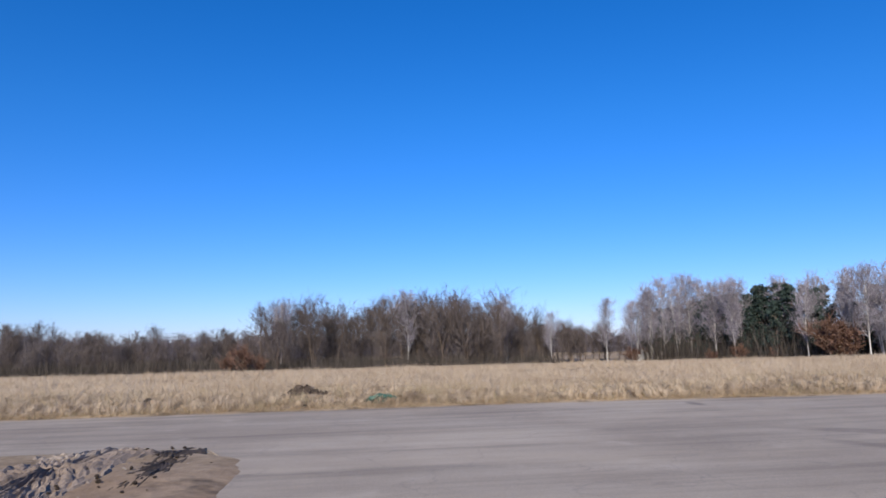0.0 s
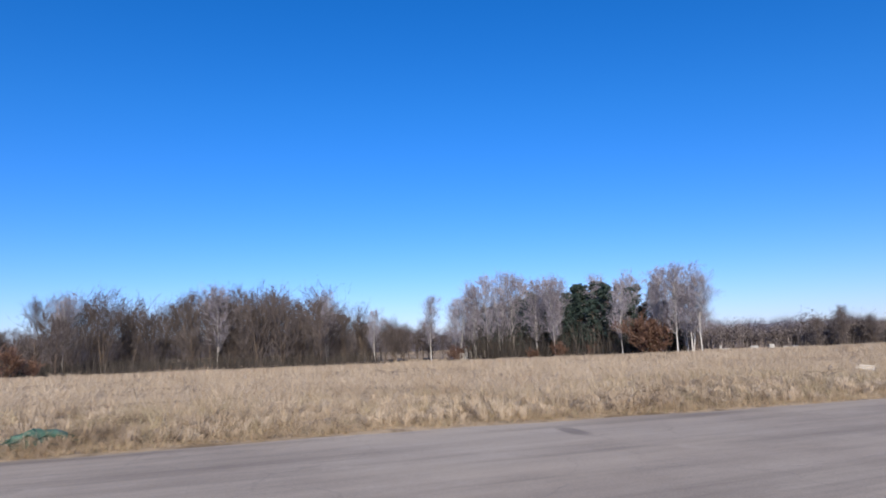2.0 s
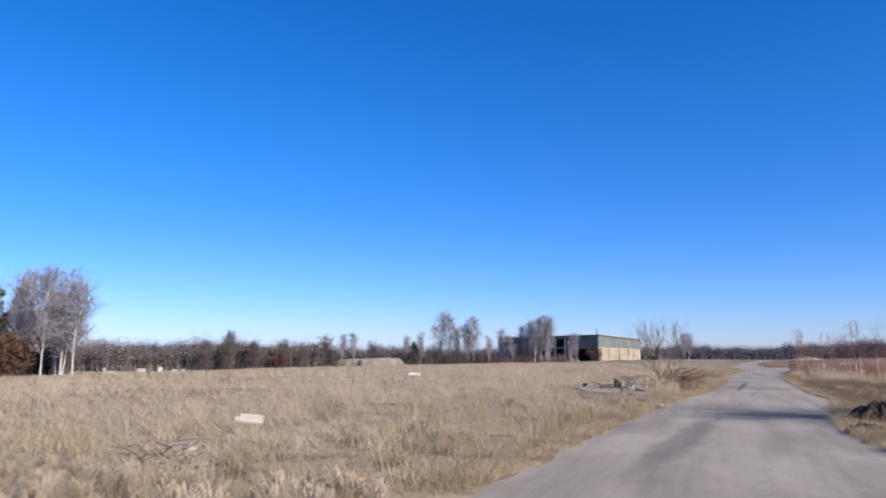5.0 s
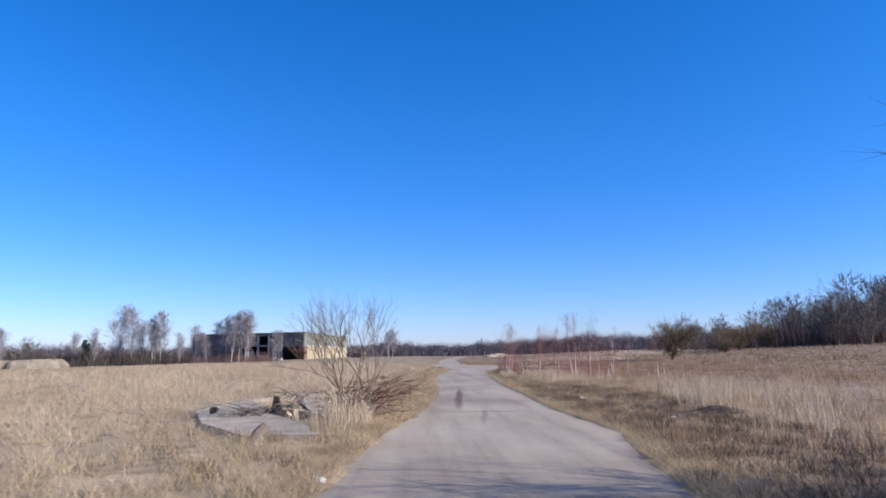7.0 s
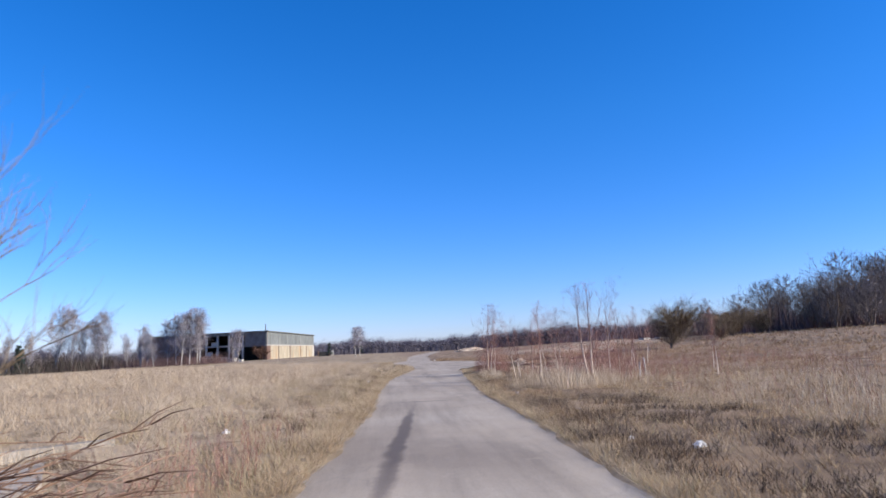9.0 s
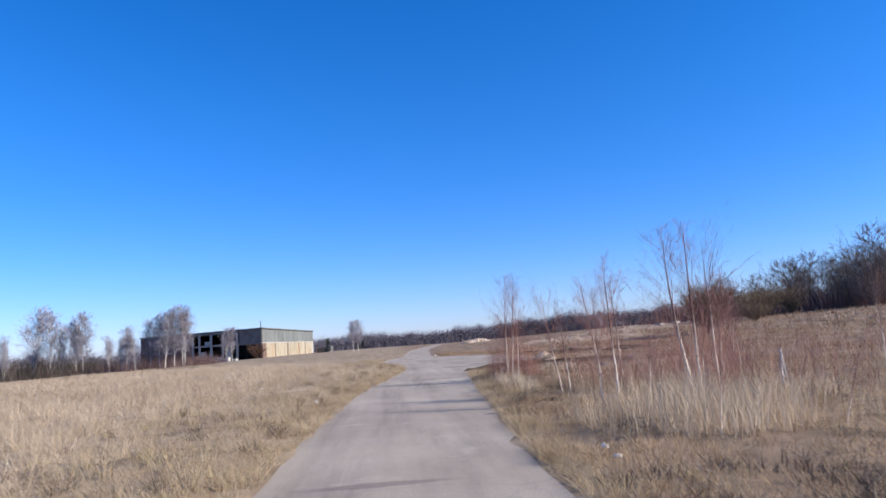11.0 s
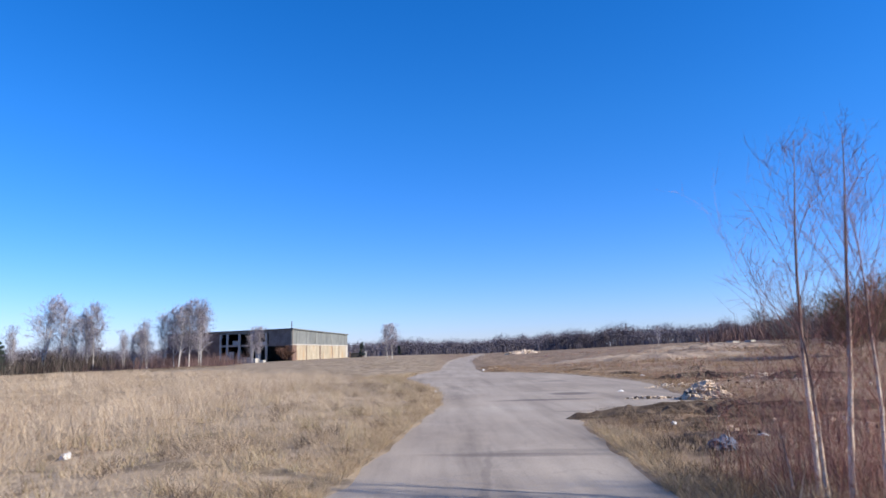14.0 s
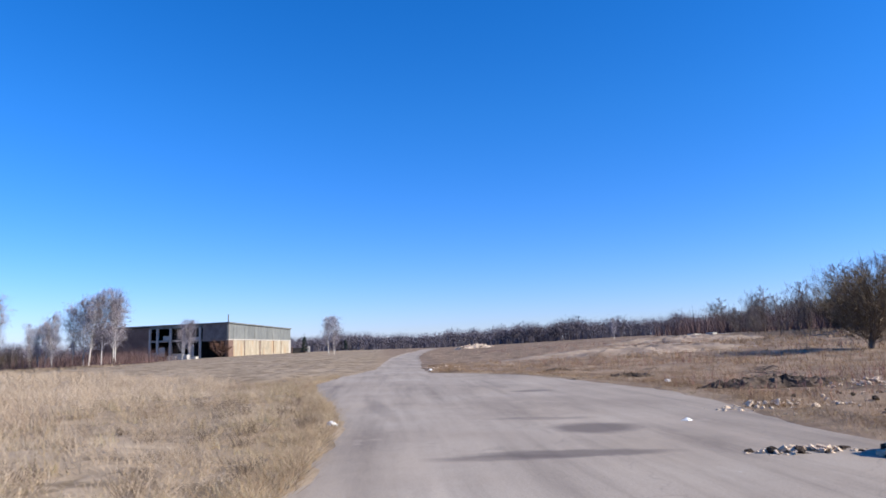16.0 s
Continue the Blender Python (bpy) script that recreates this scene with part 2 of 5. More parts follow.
M["young_bark"] = mat("young_birch_bark", young)
M["brown_bark"] = mat("brown_bark", two_scale([(.3, (.09, .065, .05)), (.6, (.19, .14, .105)), (.8, (.27, .21, .16))], 3.5, 20, bump=.6, stretch=(2, 2, .5)))
M["shrub_bark"] = mat("shrub_bark", two_scale([(.3, (.17, .125, .09)), (.6, (.29, .22, .165)), (.8, (.38, .31, .24))], 3.5, 20, bump=.5, stretch=(2, 2, .5)))
M["dead_stem"] = mat("dead_stems", by_island([(0, (.13, .075, .05)), (.5, (.24, .145, .1)), (1, (.36, .24, .17))], .5))
M["twig"] = mat("bare_twigs", by_island([(0, (.056, .046, .042)), (.5, (.113, .092, .085)), (1, (.19, .157, .147))], .12))
# copy of the bare twigs, lightened to make up for the forest's backlit side
M["forest_twig"] = mat("forest_twigs", by_island([(0, (.085, .07, .065)), (.5, (.165, .138, .13)), (1, (.26, .22, .21))], .12))
# purple-grey twigs, with the bluish shift of distant haze mixed into the colour
M["birch_twig"] = mat("birch_twigs", by_island([(0, (.22, .195, .215)), (.5, (.33, .30, .33)), (1, (.43, .40, .44))], .12))
M["red_twig"] = mat("red_twigs", by_island([(0, (.21, .085, .068)), (.5, (.35, .165, .132)), (1, (.48, .28, .22))], .2))
M["rust_leaf"] = mat("rust_brown_leaves", by_island([(0, (.12, .066, .045)), (.5, (.195, .112, .08)), (1, (.27, .165, .12))], .2, thru=.2))
M["needle"] = mat("pine_needles", by_island([(0, (.022, .036, .032)), (.5, (.045, .07, .06)), (1, (.08, .115, .095))], .3))
# brush coloured extra dark: the shade at the foot of the woods is painted in
M["under"] = mat("dark_undergrowth", by_island([(0, (.035, .029, .024)), (.5, (.07, .058, .048)), (1, (.125, .105, .09))], .15))
M["red_under"] = mat("red_brown_thicket", by_island([(0, (.10, .06, .055)), (.5, (.16, .10, .092)), (1, (.22, .15, .138))], .15))
M["clod"] = mat("dark_clods", by_island([(0, (.07, .05, .035)), (.5, (.14, .10, .07)), (1, (.26, .19, .13))], .5, upright=.3))
M["front_wall"] = mat("weathered_front", two_scale([(.3, (.15, .125, .11)), (.6, (.22, .185, .165)), (.8, (.3, .26, .235))], .5, 5, bump=.3))
# far twigs tinted mauve: the blue haze of distance is put into the colour
M["hazy_far_wood"] = mat("far_woods", by_island([(0, (.125, .11, .128)), (.5, (.155, .138, .16)), (1, (.185, .168, .192))], .02, thru=.3, upright=.5))


ROAD_MARKS = [(-.84, 40.6, .13, 4.9, -.066, .85), (-1.02, 38.0, .15, 3.6, -.06, .55), (-.75, 33.5, .09, 2.2, -.1, .4), (-.6, 34.5, 1.1, .25, 0, .3), (-.3, 38.5, .9, 1.6, 0, .2), (-.2, 46.7, .9, .14, 0, .5),
          # broad dark band beside the soil heap, tyre curve, cross bands near the saplings
          (-.5, 24.2, 2.0, .8, .05, .85), (.2, 24.0, .8, .7, 0, .6), (-2.45, 19.0, .32, 4.8, -.11, .45), (-1.2, 18.6, .25, 2.8, -.12, .2), (.85, 62.5, .06, 3.2, -.1, .3), (1.4, 64.0, 1.5, .2, -.15, .45), (2.2, 55.0, .5, .1, 0, .7), (1.75, 52.0, .35, .12, .2, .7), (1.7, 64.2, 1.2, .3, 0, .3),
          (4.35, 75.5, .8, .75, 0, .75), (3.4, 73.3, 1.4, .35, -.1, .65), (5.1, 83.5, .7, .5, 0, .6), (2.6, 73.2, 1.0, .25, -.1, .5), (3.9, 77.0, 1.0, .3, -.2, .4), (3.3, 69.8, .5, .12, 0, .6), (1.2, 80, .25, 3.0, .1, .3), (1.8, 4.0, 1.9, .4, .9, .4), (3.6, 3.2, 2.0, .35, .5, .35), (-3.7, 3.7, .2, .6, 1.4, .55)]


def asphalt(t, p):
    v = coords(t)
    c = ramp(t, noisy(t, v, .22, 6), [(.3, (.24, .193, .15)), (.5, (.315, .26, .205)), (.7, (.375, .318, .255))])
    c = mixed(t, 1.0, c, ramp(t, noisy(t, coords(t, (1.6, .1, 1)), 1.0, 5, .65), [(.3, (.68, .67, .67)), (.5, (.98, .98, .98)), (.72, (1.17, 1.16, 1.15))]), "MULTIPLY")
    grain = noisy(t, v, 60, 2, .8)
    c = mixed(t, .5, c, ramp(t, grain, [(.3, (.6, .6, .6)), (.7, (1.3, 1.3, 1.3))]), "MULTIPLY")
    w = node(t, "ShaderNodeTexVoronoi", Scale=.45)
    w.feature = "DISTANCE_TO_EDGE"
    d = t.nodes.new("ShaderNodeVectorMath")
    nz = node(t, "ShaderNodeTexNoise", Scale=1.2, Detail=5.0)
    t.links.new(v, nz.inputs["Vector"])
    t.links.new(v, d.inputs[0])
    t.links.new(nz.outputs["Color"], d.inputs[1])
    t.links.new(d.outputs[0], w.inputs["Vector"])
    c = mixed(t, ramp(t, w.outputs["Distance"], [(.002, (.28, .28, .28)), (.008, (0, 0, 0))]), c, (.15, .13, .115))
    c = mixed(t, ramp(t, noisy(t, v, .9, 4, .7), [(.6, (0, 0, 0)), (.72, (.8, .8, .8))]), c, (.37, .305, .245))
    c = mixed(t, ramp(t, noisy(t, coords(t, (1, .35, 1)), .55, 5, .7), [(.5, (0, 0, 0)), (.72, (.55, .55, .55))]), c, (.40, .325, .245))
    # old tar, tyre stains and dark bands: soft ragged ellipses (x, y, half width, half length, turn, strength)
    warp = t.nodes.new("ShaderNodeVectorMath")
    warp.operation = "MULTIPLY_ADD"
    warp.inputs[1].default_value = (.5, .5, 0)
    wn = node(t, "ShaderNodeTexNoise", Scale=1.6, Detail=5.0, Roughness=.65)
    t.links.new(v, wn.inputs["Vector"])
    t.links.new(wn.outputs["Color"], warp.inputs[0])
    t.links.new(v, warp.inputs[2])
    tight = t.nodes.new("ShaderNodeVectorMath")
    tight.operation = "MULTIPLY_ADD"
    tight.inputs[1].default_value = (.2, .2, 0)
    t.links.new(wn.outputs["Color"], tight.inputs[0])
    t.links.new(v, tight.inputs[2])
    for x, y, rx, ry, turn, k in ROAD_MARKS:
        thin = min(rx, ry) < .3
        mp = t.nodes.new("ShaderNodeMapping")
        mp.vector_type = "TEXTURE"
        mp.inputs["Location"].default_value = (x + (.1 if thin else .25), y + (.1 if thin else .25), 0)
        mp.inputs["Rotation"].default_value = (0, 0, turn)
        mp.inputs["Scale"].default_value = (rx, ry, 1)
        t.links.new((tight if thin else warp).outputs[0], mp.inputs[0])
        flat = t.nodes.new("ShaderNodeVectorMath")
        flat.operation = "MULTIPLY"
        flat.inputs[1].default_value = (1, 1, 0)
        t.links.new(mp.outputs[0], flat.inputs[0])
        ln = t.nodes.new("ShaderNodeVectorMath")
        ln.operation = "LENGTH"
        t.links.new(flat.outputs[0], ln.inputs[0])
        c = mixed(t, ramp(t, ln.outputs["Value"], [(.55, (k, k, k)), (1.0, (0, 0, 0))]), c, (.10, .078, .066))
    t.links.new(c, p.inputs["Base Color"])
    p.inputs["Roughness"].default_value = .85
    p.inputs["Specular IOR Level"].default_value = .25
    bumped(t, p, grain, .35, .006)


M["asphalt"] = mat("worn_asphalt", asphalt)
M["cladding"] = mat("grey_cladding", two_scale([(.3, (.13, .137, .127)), (.5, (.18, .187, .175)), (.7, (.235, .24, .22))], .4, 4, rough=.65, bump=.3, stretch=(1, 1, .3), dirt=(.5, .62, (.15, .13, .11))))
M["yellow_wall"] = mat("yellow_plaster", two_scale([(.3, (.28, .235, .17)), (.5, (.38, .325, .235)), (.7, (.46, .41, .32))], .5, 3, bump=.4, stretch=(1, 1, .4), dirt=(.28, .55, (.36, .25, .15))))
M["brown_wall"] = mat("brown_wall", two_scale([(.3, (.14, .085, .065)), (.7, (.21, .14, .11))], .5, 5, bump=.3))
M["pale_wall"] = mat("pale_wall", two_scale([(.3, (.36, .33, .29)), (.7, (.5, .47, .42))], .8, 8, bump=.3))
# near black: the hall's interior shade put into the colour; also the dark container
M["dark_inside"] = mat("dark_interior", two_scale([(.3, (.03, .028, .027)), (.7, (.07, .065, .06))], .8, 8))
M["steel"] = mat("dull_steel", two_scale([(.3, (.1, .1, .1)), (.7, (.2, .19, .18))], 3, 20, rough=.5))
M["tarp"] = mat("green_tarpaulin", two_scale([(.3, (.03, .07, .05)), (.7, (.085, .15, .11))], 3, 20, rough=.6, bump=.5))
M["white"] = mat("white_litter", two_scale([(.3, (.62, .6, .56)), (.7, (.8, .79, .76))], 5, 30, rough=.5))
M["blue"] = mat("blue_plastic", two_scale([(.3, (.05, .065, .10)), (.7, (.17, .205, .27))], 5, 20, rough=.7, bump=.8))
M["board"] = mat("pale_board", two_scale([(.3, (.5, .43, .34)), (.7, (.68, .6, .5))], 3, 20, stretch=(.3, 3, 3)))
M["wood"] = mat("grey_wood", two_scale([(.3, (.12, .09, .07)), (.7, (.25, .2, .16))], 3, 20, stretch=(3, 3, .4)))


# ---- mesh building ----
class Geo:
    """Collects vertices and faces for one mesh."""
    def __init__(self):
        self.v, self.f = [], []

    def tube(self, pts, radii, n=5, cap=True):
        rings = []
        for i, p in enumerate(pts):
            d = (pts[min(i + 1, len(pts) - 1)] - pts[max(i - 1, 0)]).normalized()
            a = d.orthogonal().normalized()
            b = d.cross(a)
            k = len(self.v)
            for j in range(n):
                w = 6.2832 * j / n
                self.v.append(p + (a * math.cos(w) + b * math.sin(w)) * radii[i])
            rings.append(k)
        for r, s in zip(rings, rings[1:]):
            for j in range(n):
                q = (j + 1) % n
                self.f.append((r + j, r + q, s + q, s + j))
        if cap:
            self.f.append(tuple(rings[-1] + j for j in range(n)))

    def spike(self, p, q, w, side):
        k = len(self.v)
        self.v += [p - side * w, p + side * w, q]
        self.f.append((k, k + 1, k + 2))

    def strip(self, p, m, q, w, side):
        k = len(self.v)
        self.v += [p - side * w, p + side * w, m + side * w * .7, m - side * w * .7, q]
        self.f += [(k, k + 1, k + 2, k + 3), (k + 3, k + 2, k + 4)]

    def box(self, c, s, m=None):
        k = len(self.v)
        for dx, dy, dz in ((-1, -1, -1), (1, -1, -1), (1, 1, -1), (-1, 1, -1), (-1, -1, 1), (1, -1, 1), (1, 1, 1), (-1, 1, 1)):
            p = Vector((dx * s[0] / 2, dy * s[1] / 2, dz * s[2] / 2))
            self.v.append((m @ p if m else p) + Vector(c))
        self.f += [tuple(k + i for i in q) for q in ((0, 3, 2, 1), (4, 5, 6, 7), (0, 1, 5, 4), (1, 2, 6, 5), (2, 3, 7, 6), (3, 0, 4, 7))]

    def mesh(self, name, material):
        me = bpy.data.meshes.new(name)
        me.from_pydata([tuple(v) for v in self.v], [], self.f)
        me.materials.append(material)
        return me


def part(name, geo, material, parent=None, label="", smoothed=False):
    me = geo if isinstance(geo, bpy.types.Mesh) else geo.mesh(name, material)
    if smoothed:
        me.polygons.foreach_set("use_smooth", [True] * len(me.polygons))
    ob = new(name, me)
    if parent:
        ob.parent = parent
    if label:
        tagged(ob, label)
    return ob


def array_mesh(name, verts, faces, material):
    """A mesh straight from number arrays: verts n x 3, faces n x 3 or n x 4."""
    me = bpy.data.meshes.new(name)
    n, k = faces.shape
    me.vertices.add(len(verts))
    me.vertices.foreach_set("co", verts.astype(np.float32).ravel())
    me.loops.add(n * k)
    me.loops.foreach_set("vertex_index", faces.astype(np.int32).ravel())
    me.polygons.add(n)
    me.polygons.foreach_set("loop_start", np.arange(0, n * k, k, dtype=np.int32))
    me.polygons.foreach_set("use_smooth", [False] * n)
    me.update(calc_edges=True)
    me.materials.append(material)
    return me


rng = np.random.default_rng(7)


def blades(x, y, h, w, lean=.35, segments=2, sink=.03, wind=(-.25, -.1)):
    """Grass blades, each one bent strip that tapers to a tip."""
    n = len(x)
    z = land(x, y) - sink
    a = rng.uniform(0, 6.283, n)
    sx, sy = np.cos(a) * w / 2, np.sin(a) * w / 2
    b = rng.uniform(0, 6.283, n)
    r = rng.uniform(.1, 1, n) * lean * h
    tx, ty = np.cos(b) * r + wind[0] * h * .6, np.sin(b) * r + wind[1] * h * .6
    if segments == 1:
        v = np.stack([np.stack([x - sx, y - sy, z], 1), np.stack([x + sx, y + sy, z], 1), np.stack([x + tx, y + ty, z + h], 1)], 1)
        return v.reshape(-1, 3), np.arange(3 * n).reshape(n, 3)
    mx, my, mz = x + tx * .4, y + ty * .4, z + h * .62
    v = np.stack([np.stack([x - sx, y - sy, z], 1), np.stack([x + sx, y + sy, z], 1), np.stack([mx + sx * .8, my + sy * .8, mz], 1),
                  np.stack([mx - sx * .8, my - sy * .8, mz], 1), np.stack([x + tx, y + ty, z + h], 1)], 1)
    k = np.arange(n)[:, None] * 5
    f = np.concatenate([k + [0, 1, 2], k + [0, 2, 3], k + [3, 2, 4]], 0)
    return v.reshape(-1, 3), f


def stuff(name, sets, material, label, category):
    vs, fs, k = [], [], 0
    for v, f in sets:
        vs.append(v)
        fs.append(f + k)
        k += len(v)
    return tagged(new(name, array_mesh(name, np.concatenate(vs), np.concatenate(fs), material)), label, category, kind="stuff")


def tufted(x, y, count, spread):
    """Spreads count blades round every tuft."""
    x, y = np.repeat(x, count), np.repeat(y, count)
    r, a = spread * np.sqrt(rng.uniform(0, 1, len(x))), rng.uniform(0, 6.283, len(x))
    return x + r * np.cos(a), y + r * np.sin(a)


# ---- ground and road ----
def grid_lines(spans):
    out = []
    for a, b, n in spans:
        out += list(np.linspace(a, b, n, endpoint=False))
    return np.array(out + [spans[-1][1]])


gx = grid_lines([(-2600, -400, 8), (-400, -150, 12), (-150, -30, 40), (-30, -8, 40), (-8, 12, 70), (12, 40, 34), (40, 160, 28), (160, 400, 12), (400, 2600, 8)])
gy = grid_lines([(-2600, -300, 8), (-300, -60, 16), (-60, -12, 36), (-12, 100, 190), (100, 150, 50), (150, 320, 40), (320, 500, 14), (500, 2600, 8)])
GX, GY = np.meshgrid(gx, gy, indexing="ij")
gv = np.stack([GX.ravel(), GY.ravel(), land(GX, GY).ravel()], 1)
ny = len(gy)
gi = (np.arange(len(gx) - 1)[:, None] * ny + np.arange(ny - 1)[None]).ravel()
ground = new("ground", array_mesh("ground", gv, np.stack([gi, gi + ny, gi + ny + 1, gi + 1], 1), M["soil"]))
ground.data.polygons.foreach_set("use_smooth", [True] * len(ground.data.polygons))
tagged(ground, "dry straw-coloured earth of an abandoned field", "ground", kind="structure")


def road_strip():
    ys = np.concatenate([np.arange(-60, -8, 2.0), np.arange(-8, 16, .3), np.arange(16, 105, .25), np.arange(105, 301, 3.0)])
    cols = np.linspace(0, 1, 15)
    a = left_edge(ys) + .10 * wob(ys, 0 * ys, 1.3, 1) + .07 * wob(ys, 0 * ys, .45, 4)
    b = right_edge(ys) + .10 * wob(ys, 0 * ys, 1.7, 3) + .08 * wob(ys, 0 * ys, .5, 5)
    x = a[:, None] + (b - a)[:, None] * cols[None]
    y = np.repeat(ys[:, None], 15, 1)
    z = 0 * x
    lift = np.interp(ys, [100, 150], [0, 1])[:, None] * np.maximum(land(x, y), -.03)
    z = z + lift + .004
    v = np.stack([x, y, z], 2)
    skirt_a, skirt_b = v[:, :1].copy(), v[:, -1:].copy()
    skirt_a[..., 0] -= .05
    skirt_b[..., 0] += .05
    skirt_a[..., 2] -= .09
    skirt_b[..., 2] -= .09
    v = np.concatenate([skirt_a, v, skirt_b], 1)
    n, k = v.shape[:2]
    i = (np.arange(n - 1)[:, None] * k + np.arange(k - 1)[None]).ravel()
    ob = new("road", array_mesh("road", v.reshape(-1, 3), np.stack([i, i + 1, i + k + 1, i + k], 1), M["asphalt"]))
    return tagged(ob, "worn grey asphalt track with ragged edges, dark stains and bands", "road", kind="structure")


road = road_strip()


# ---- trees ----
def grow_tree(seed, h, trunk_r, crown_w, first=.3, limbs=26, twigs=11, subs=3, up=.75, stems=1, spread=.12, twig_w=.012, droop=0.0, bend=.04, n=6, full=.9, exact=False, limb_k=.34, cone=False, oval=False, thin=False):
    """Trunk and limbs as tapered tubes, and a crown of fine twigs. Returns both."""
    r = random.Random(seed)
    wood, fine = Geo(), Geo()

    def rv():
        return Vector((r.gauss(0, 1), r.gauss(0, 1), r.gauss(0, 1))).normalized()
    for s in range(stems):
        ang = r.uniform(0, 6.28)
        lean = spread * (0 if stems == 1 and s == 0 else 1) * r.uniform(.5, 1.4)
        hh = h * (1 if s == 0 else r.uniform(.65, 1))
        rr = trunk_r * (1 if s == 0 else r.uniform(.6, .9))
        base = Vector((math.cos(ang), math.sin(ang), 0)) * (rr * 1.6 if stems > 1 else 0)
        pts, p = [], base + Vector((0, 0, -.25))
        seg = 8
        d = Vector((math.cos(ang) * lean, math.sin(ang) * lean, 1)).normalized()
        for i in range(seg + 1):
            pts.append(p.copy())
            p = p + d * (hh + .25) / seg
            d = (d + rv() * bend).normalized()
        radii = [rr * (1.25 if i == 0 else 1 - .93 * i / seg) for i in range(seg + 1)]
        wood.tube(pts, radii, n)
        m = max(4, int(limbs / stems))
        for j in range(m):
            f = first + (.97 - first) * (j + r.random()) / m
            i = min(int(f * seg), seg - 1)
            a = pts[i].lerp(pts[i + 1], f * seg - i)
            w = r.uniform(0, 6.28)
            prof = math.sin(math.pi * min(1, max(.12, (f - first) / (1 - first) * .85 + .12))) ** .7
            if cone:
                prof = (1.05 - (f - first) / (1 - first)) ** .75
            if oval:
                prof = math.sin(math.pi * min(1, .24 + .72 * (f - first) / (1 - first))) ** .8
            ln = crown_w * .5 * prof * r.uniform(.65, 1.2) / max(.5, (1 - up * .45))
            dv = Vector((math.cos(w), math.sin(w), up * r.uniform(.6, 1.5))).normalized()
            q, lp = a.copy(), [a.copy()]
            for _ in range(3):
                q = q + dv * ln / 3
                dv = (dv + rv() * .16 + Vector((0, 0, .12 - droop))).normalized()
                lp.append(q.copy())
            lr = max(rr * limb_k * (1 - f * .6), twig_w * .9)
            if n <= 4 and not exact:
                wood.strip(lp[0], lp[1], lp[3], lr * 1.2, dv.cross(rv()).normalized())
            else:
                (fine if thin else wood).tube(lp, [lr, lr * .7, lr * .45, lr * .15], 3, False)
            for _ in range(twigs):
                g = r.uniform(.15, 1)
                i2 = min(int(g * 3), 2)
                b = lp[i2].lerp(lp[i2 + 1], g * 3 - i2)
                tv = (dv * .7 + rv() * .75 + Vector((0, 0, .35 - droop * 1.5))).normalized()
                tl = ln * r.uniform(.25, .55) * full
                mid, tip = b + tv * tl * .5 + rv() * tl * .06, b + tv * tl + Vector((0, 0, -droop * tl * .5))
                fine.strip(b, mid, tip, twig_w, tv.cross(rv()).normalized())
                for _ in range(subs):
                    c = b.lerp(tip, r.uniform(.2, .9))
                    sv = (tv + rv() * .8 - Vector((0, 0, droop))).normalized()
                    fine.spike(c, c + sv * tl * r.uniform(.3, .65), twig_w * .75, sv.cross(rv()).normalized())
    if exact:
        k = h / sorted(v.z for v in fine.v)[int(len(fine.v) * .99)]
        for g in (wood, fine):
            g.v = [v * k for v in g.v]
    return wood, fine


def forked(seed, stems, first, levels, r0, lean, shrink=.74):
    """A shrub whose stems fork again and again."""
    r = random.Random(seed)
    wood, fine = Geo(), Geo()

    def grow(p, d, ln, rad, lv):
        bend = Vector((r.gauss(0, .24), r.gauss(0, .24), r.gauss(.02, .12)))
        m = p + d * ln * .5
        e = (d + bend).normalized()
        q = m + e * ln * .5
        (wood if lv < 3 else fine).tube([p, m, q], [rad, rad * .85, rad * .68], 5 if lv < 2 else 3, False)
        if lv >= levels:
            k = Vector((r.gauss(0, .3), r.gauss(0, .3), .4))
            fine.tube([q, q + (e + k * .5).normalized() * ln * .7], [rad * .6, rad * .15], 3, False)
            return
        for i in range(2 if r.random() < .75 else 3):
            side = Vector((r.gauss(0, 1), r.gauss(0, 1), r.gauss(0, .5))).normalized()
            n = (e * 1.25 + side * r.uniform(.35, .75) + Vector((0, 0, .14))).normalized()
            grow(q, n, ln * shrink * r.uniform(.75, 1.2), rad * r.uniform(.6, .72), lv + 1)
    for i in range(stems):
        a = 6.283 * (i + r.random() * .6) / stems
        ln = lean * r.uniform(.5, 1.3)
        grow(Vector((math.cos(a) * .08, math.sin(a) * .08, -.1)), Vector((math.cos(a) * ln, math.sin(a) * ln, 1)).normalized(), first * r.uniform(.8, 1.2), r0 * r.uniform(.7, 1.1), 0)
    return wood, fine


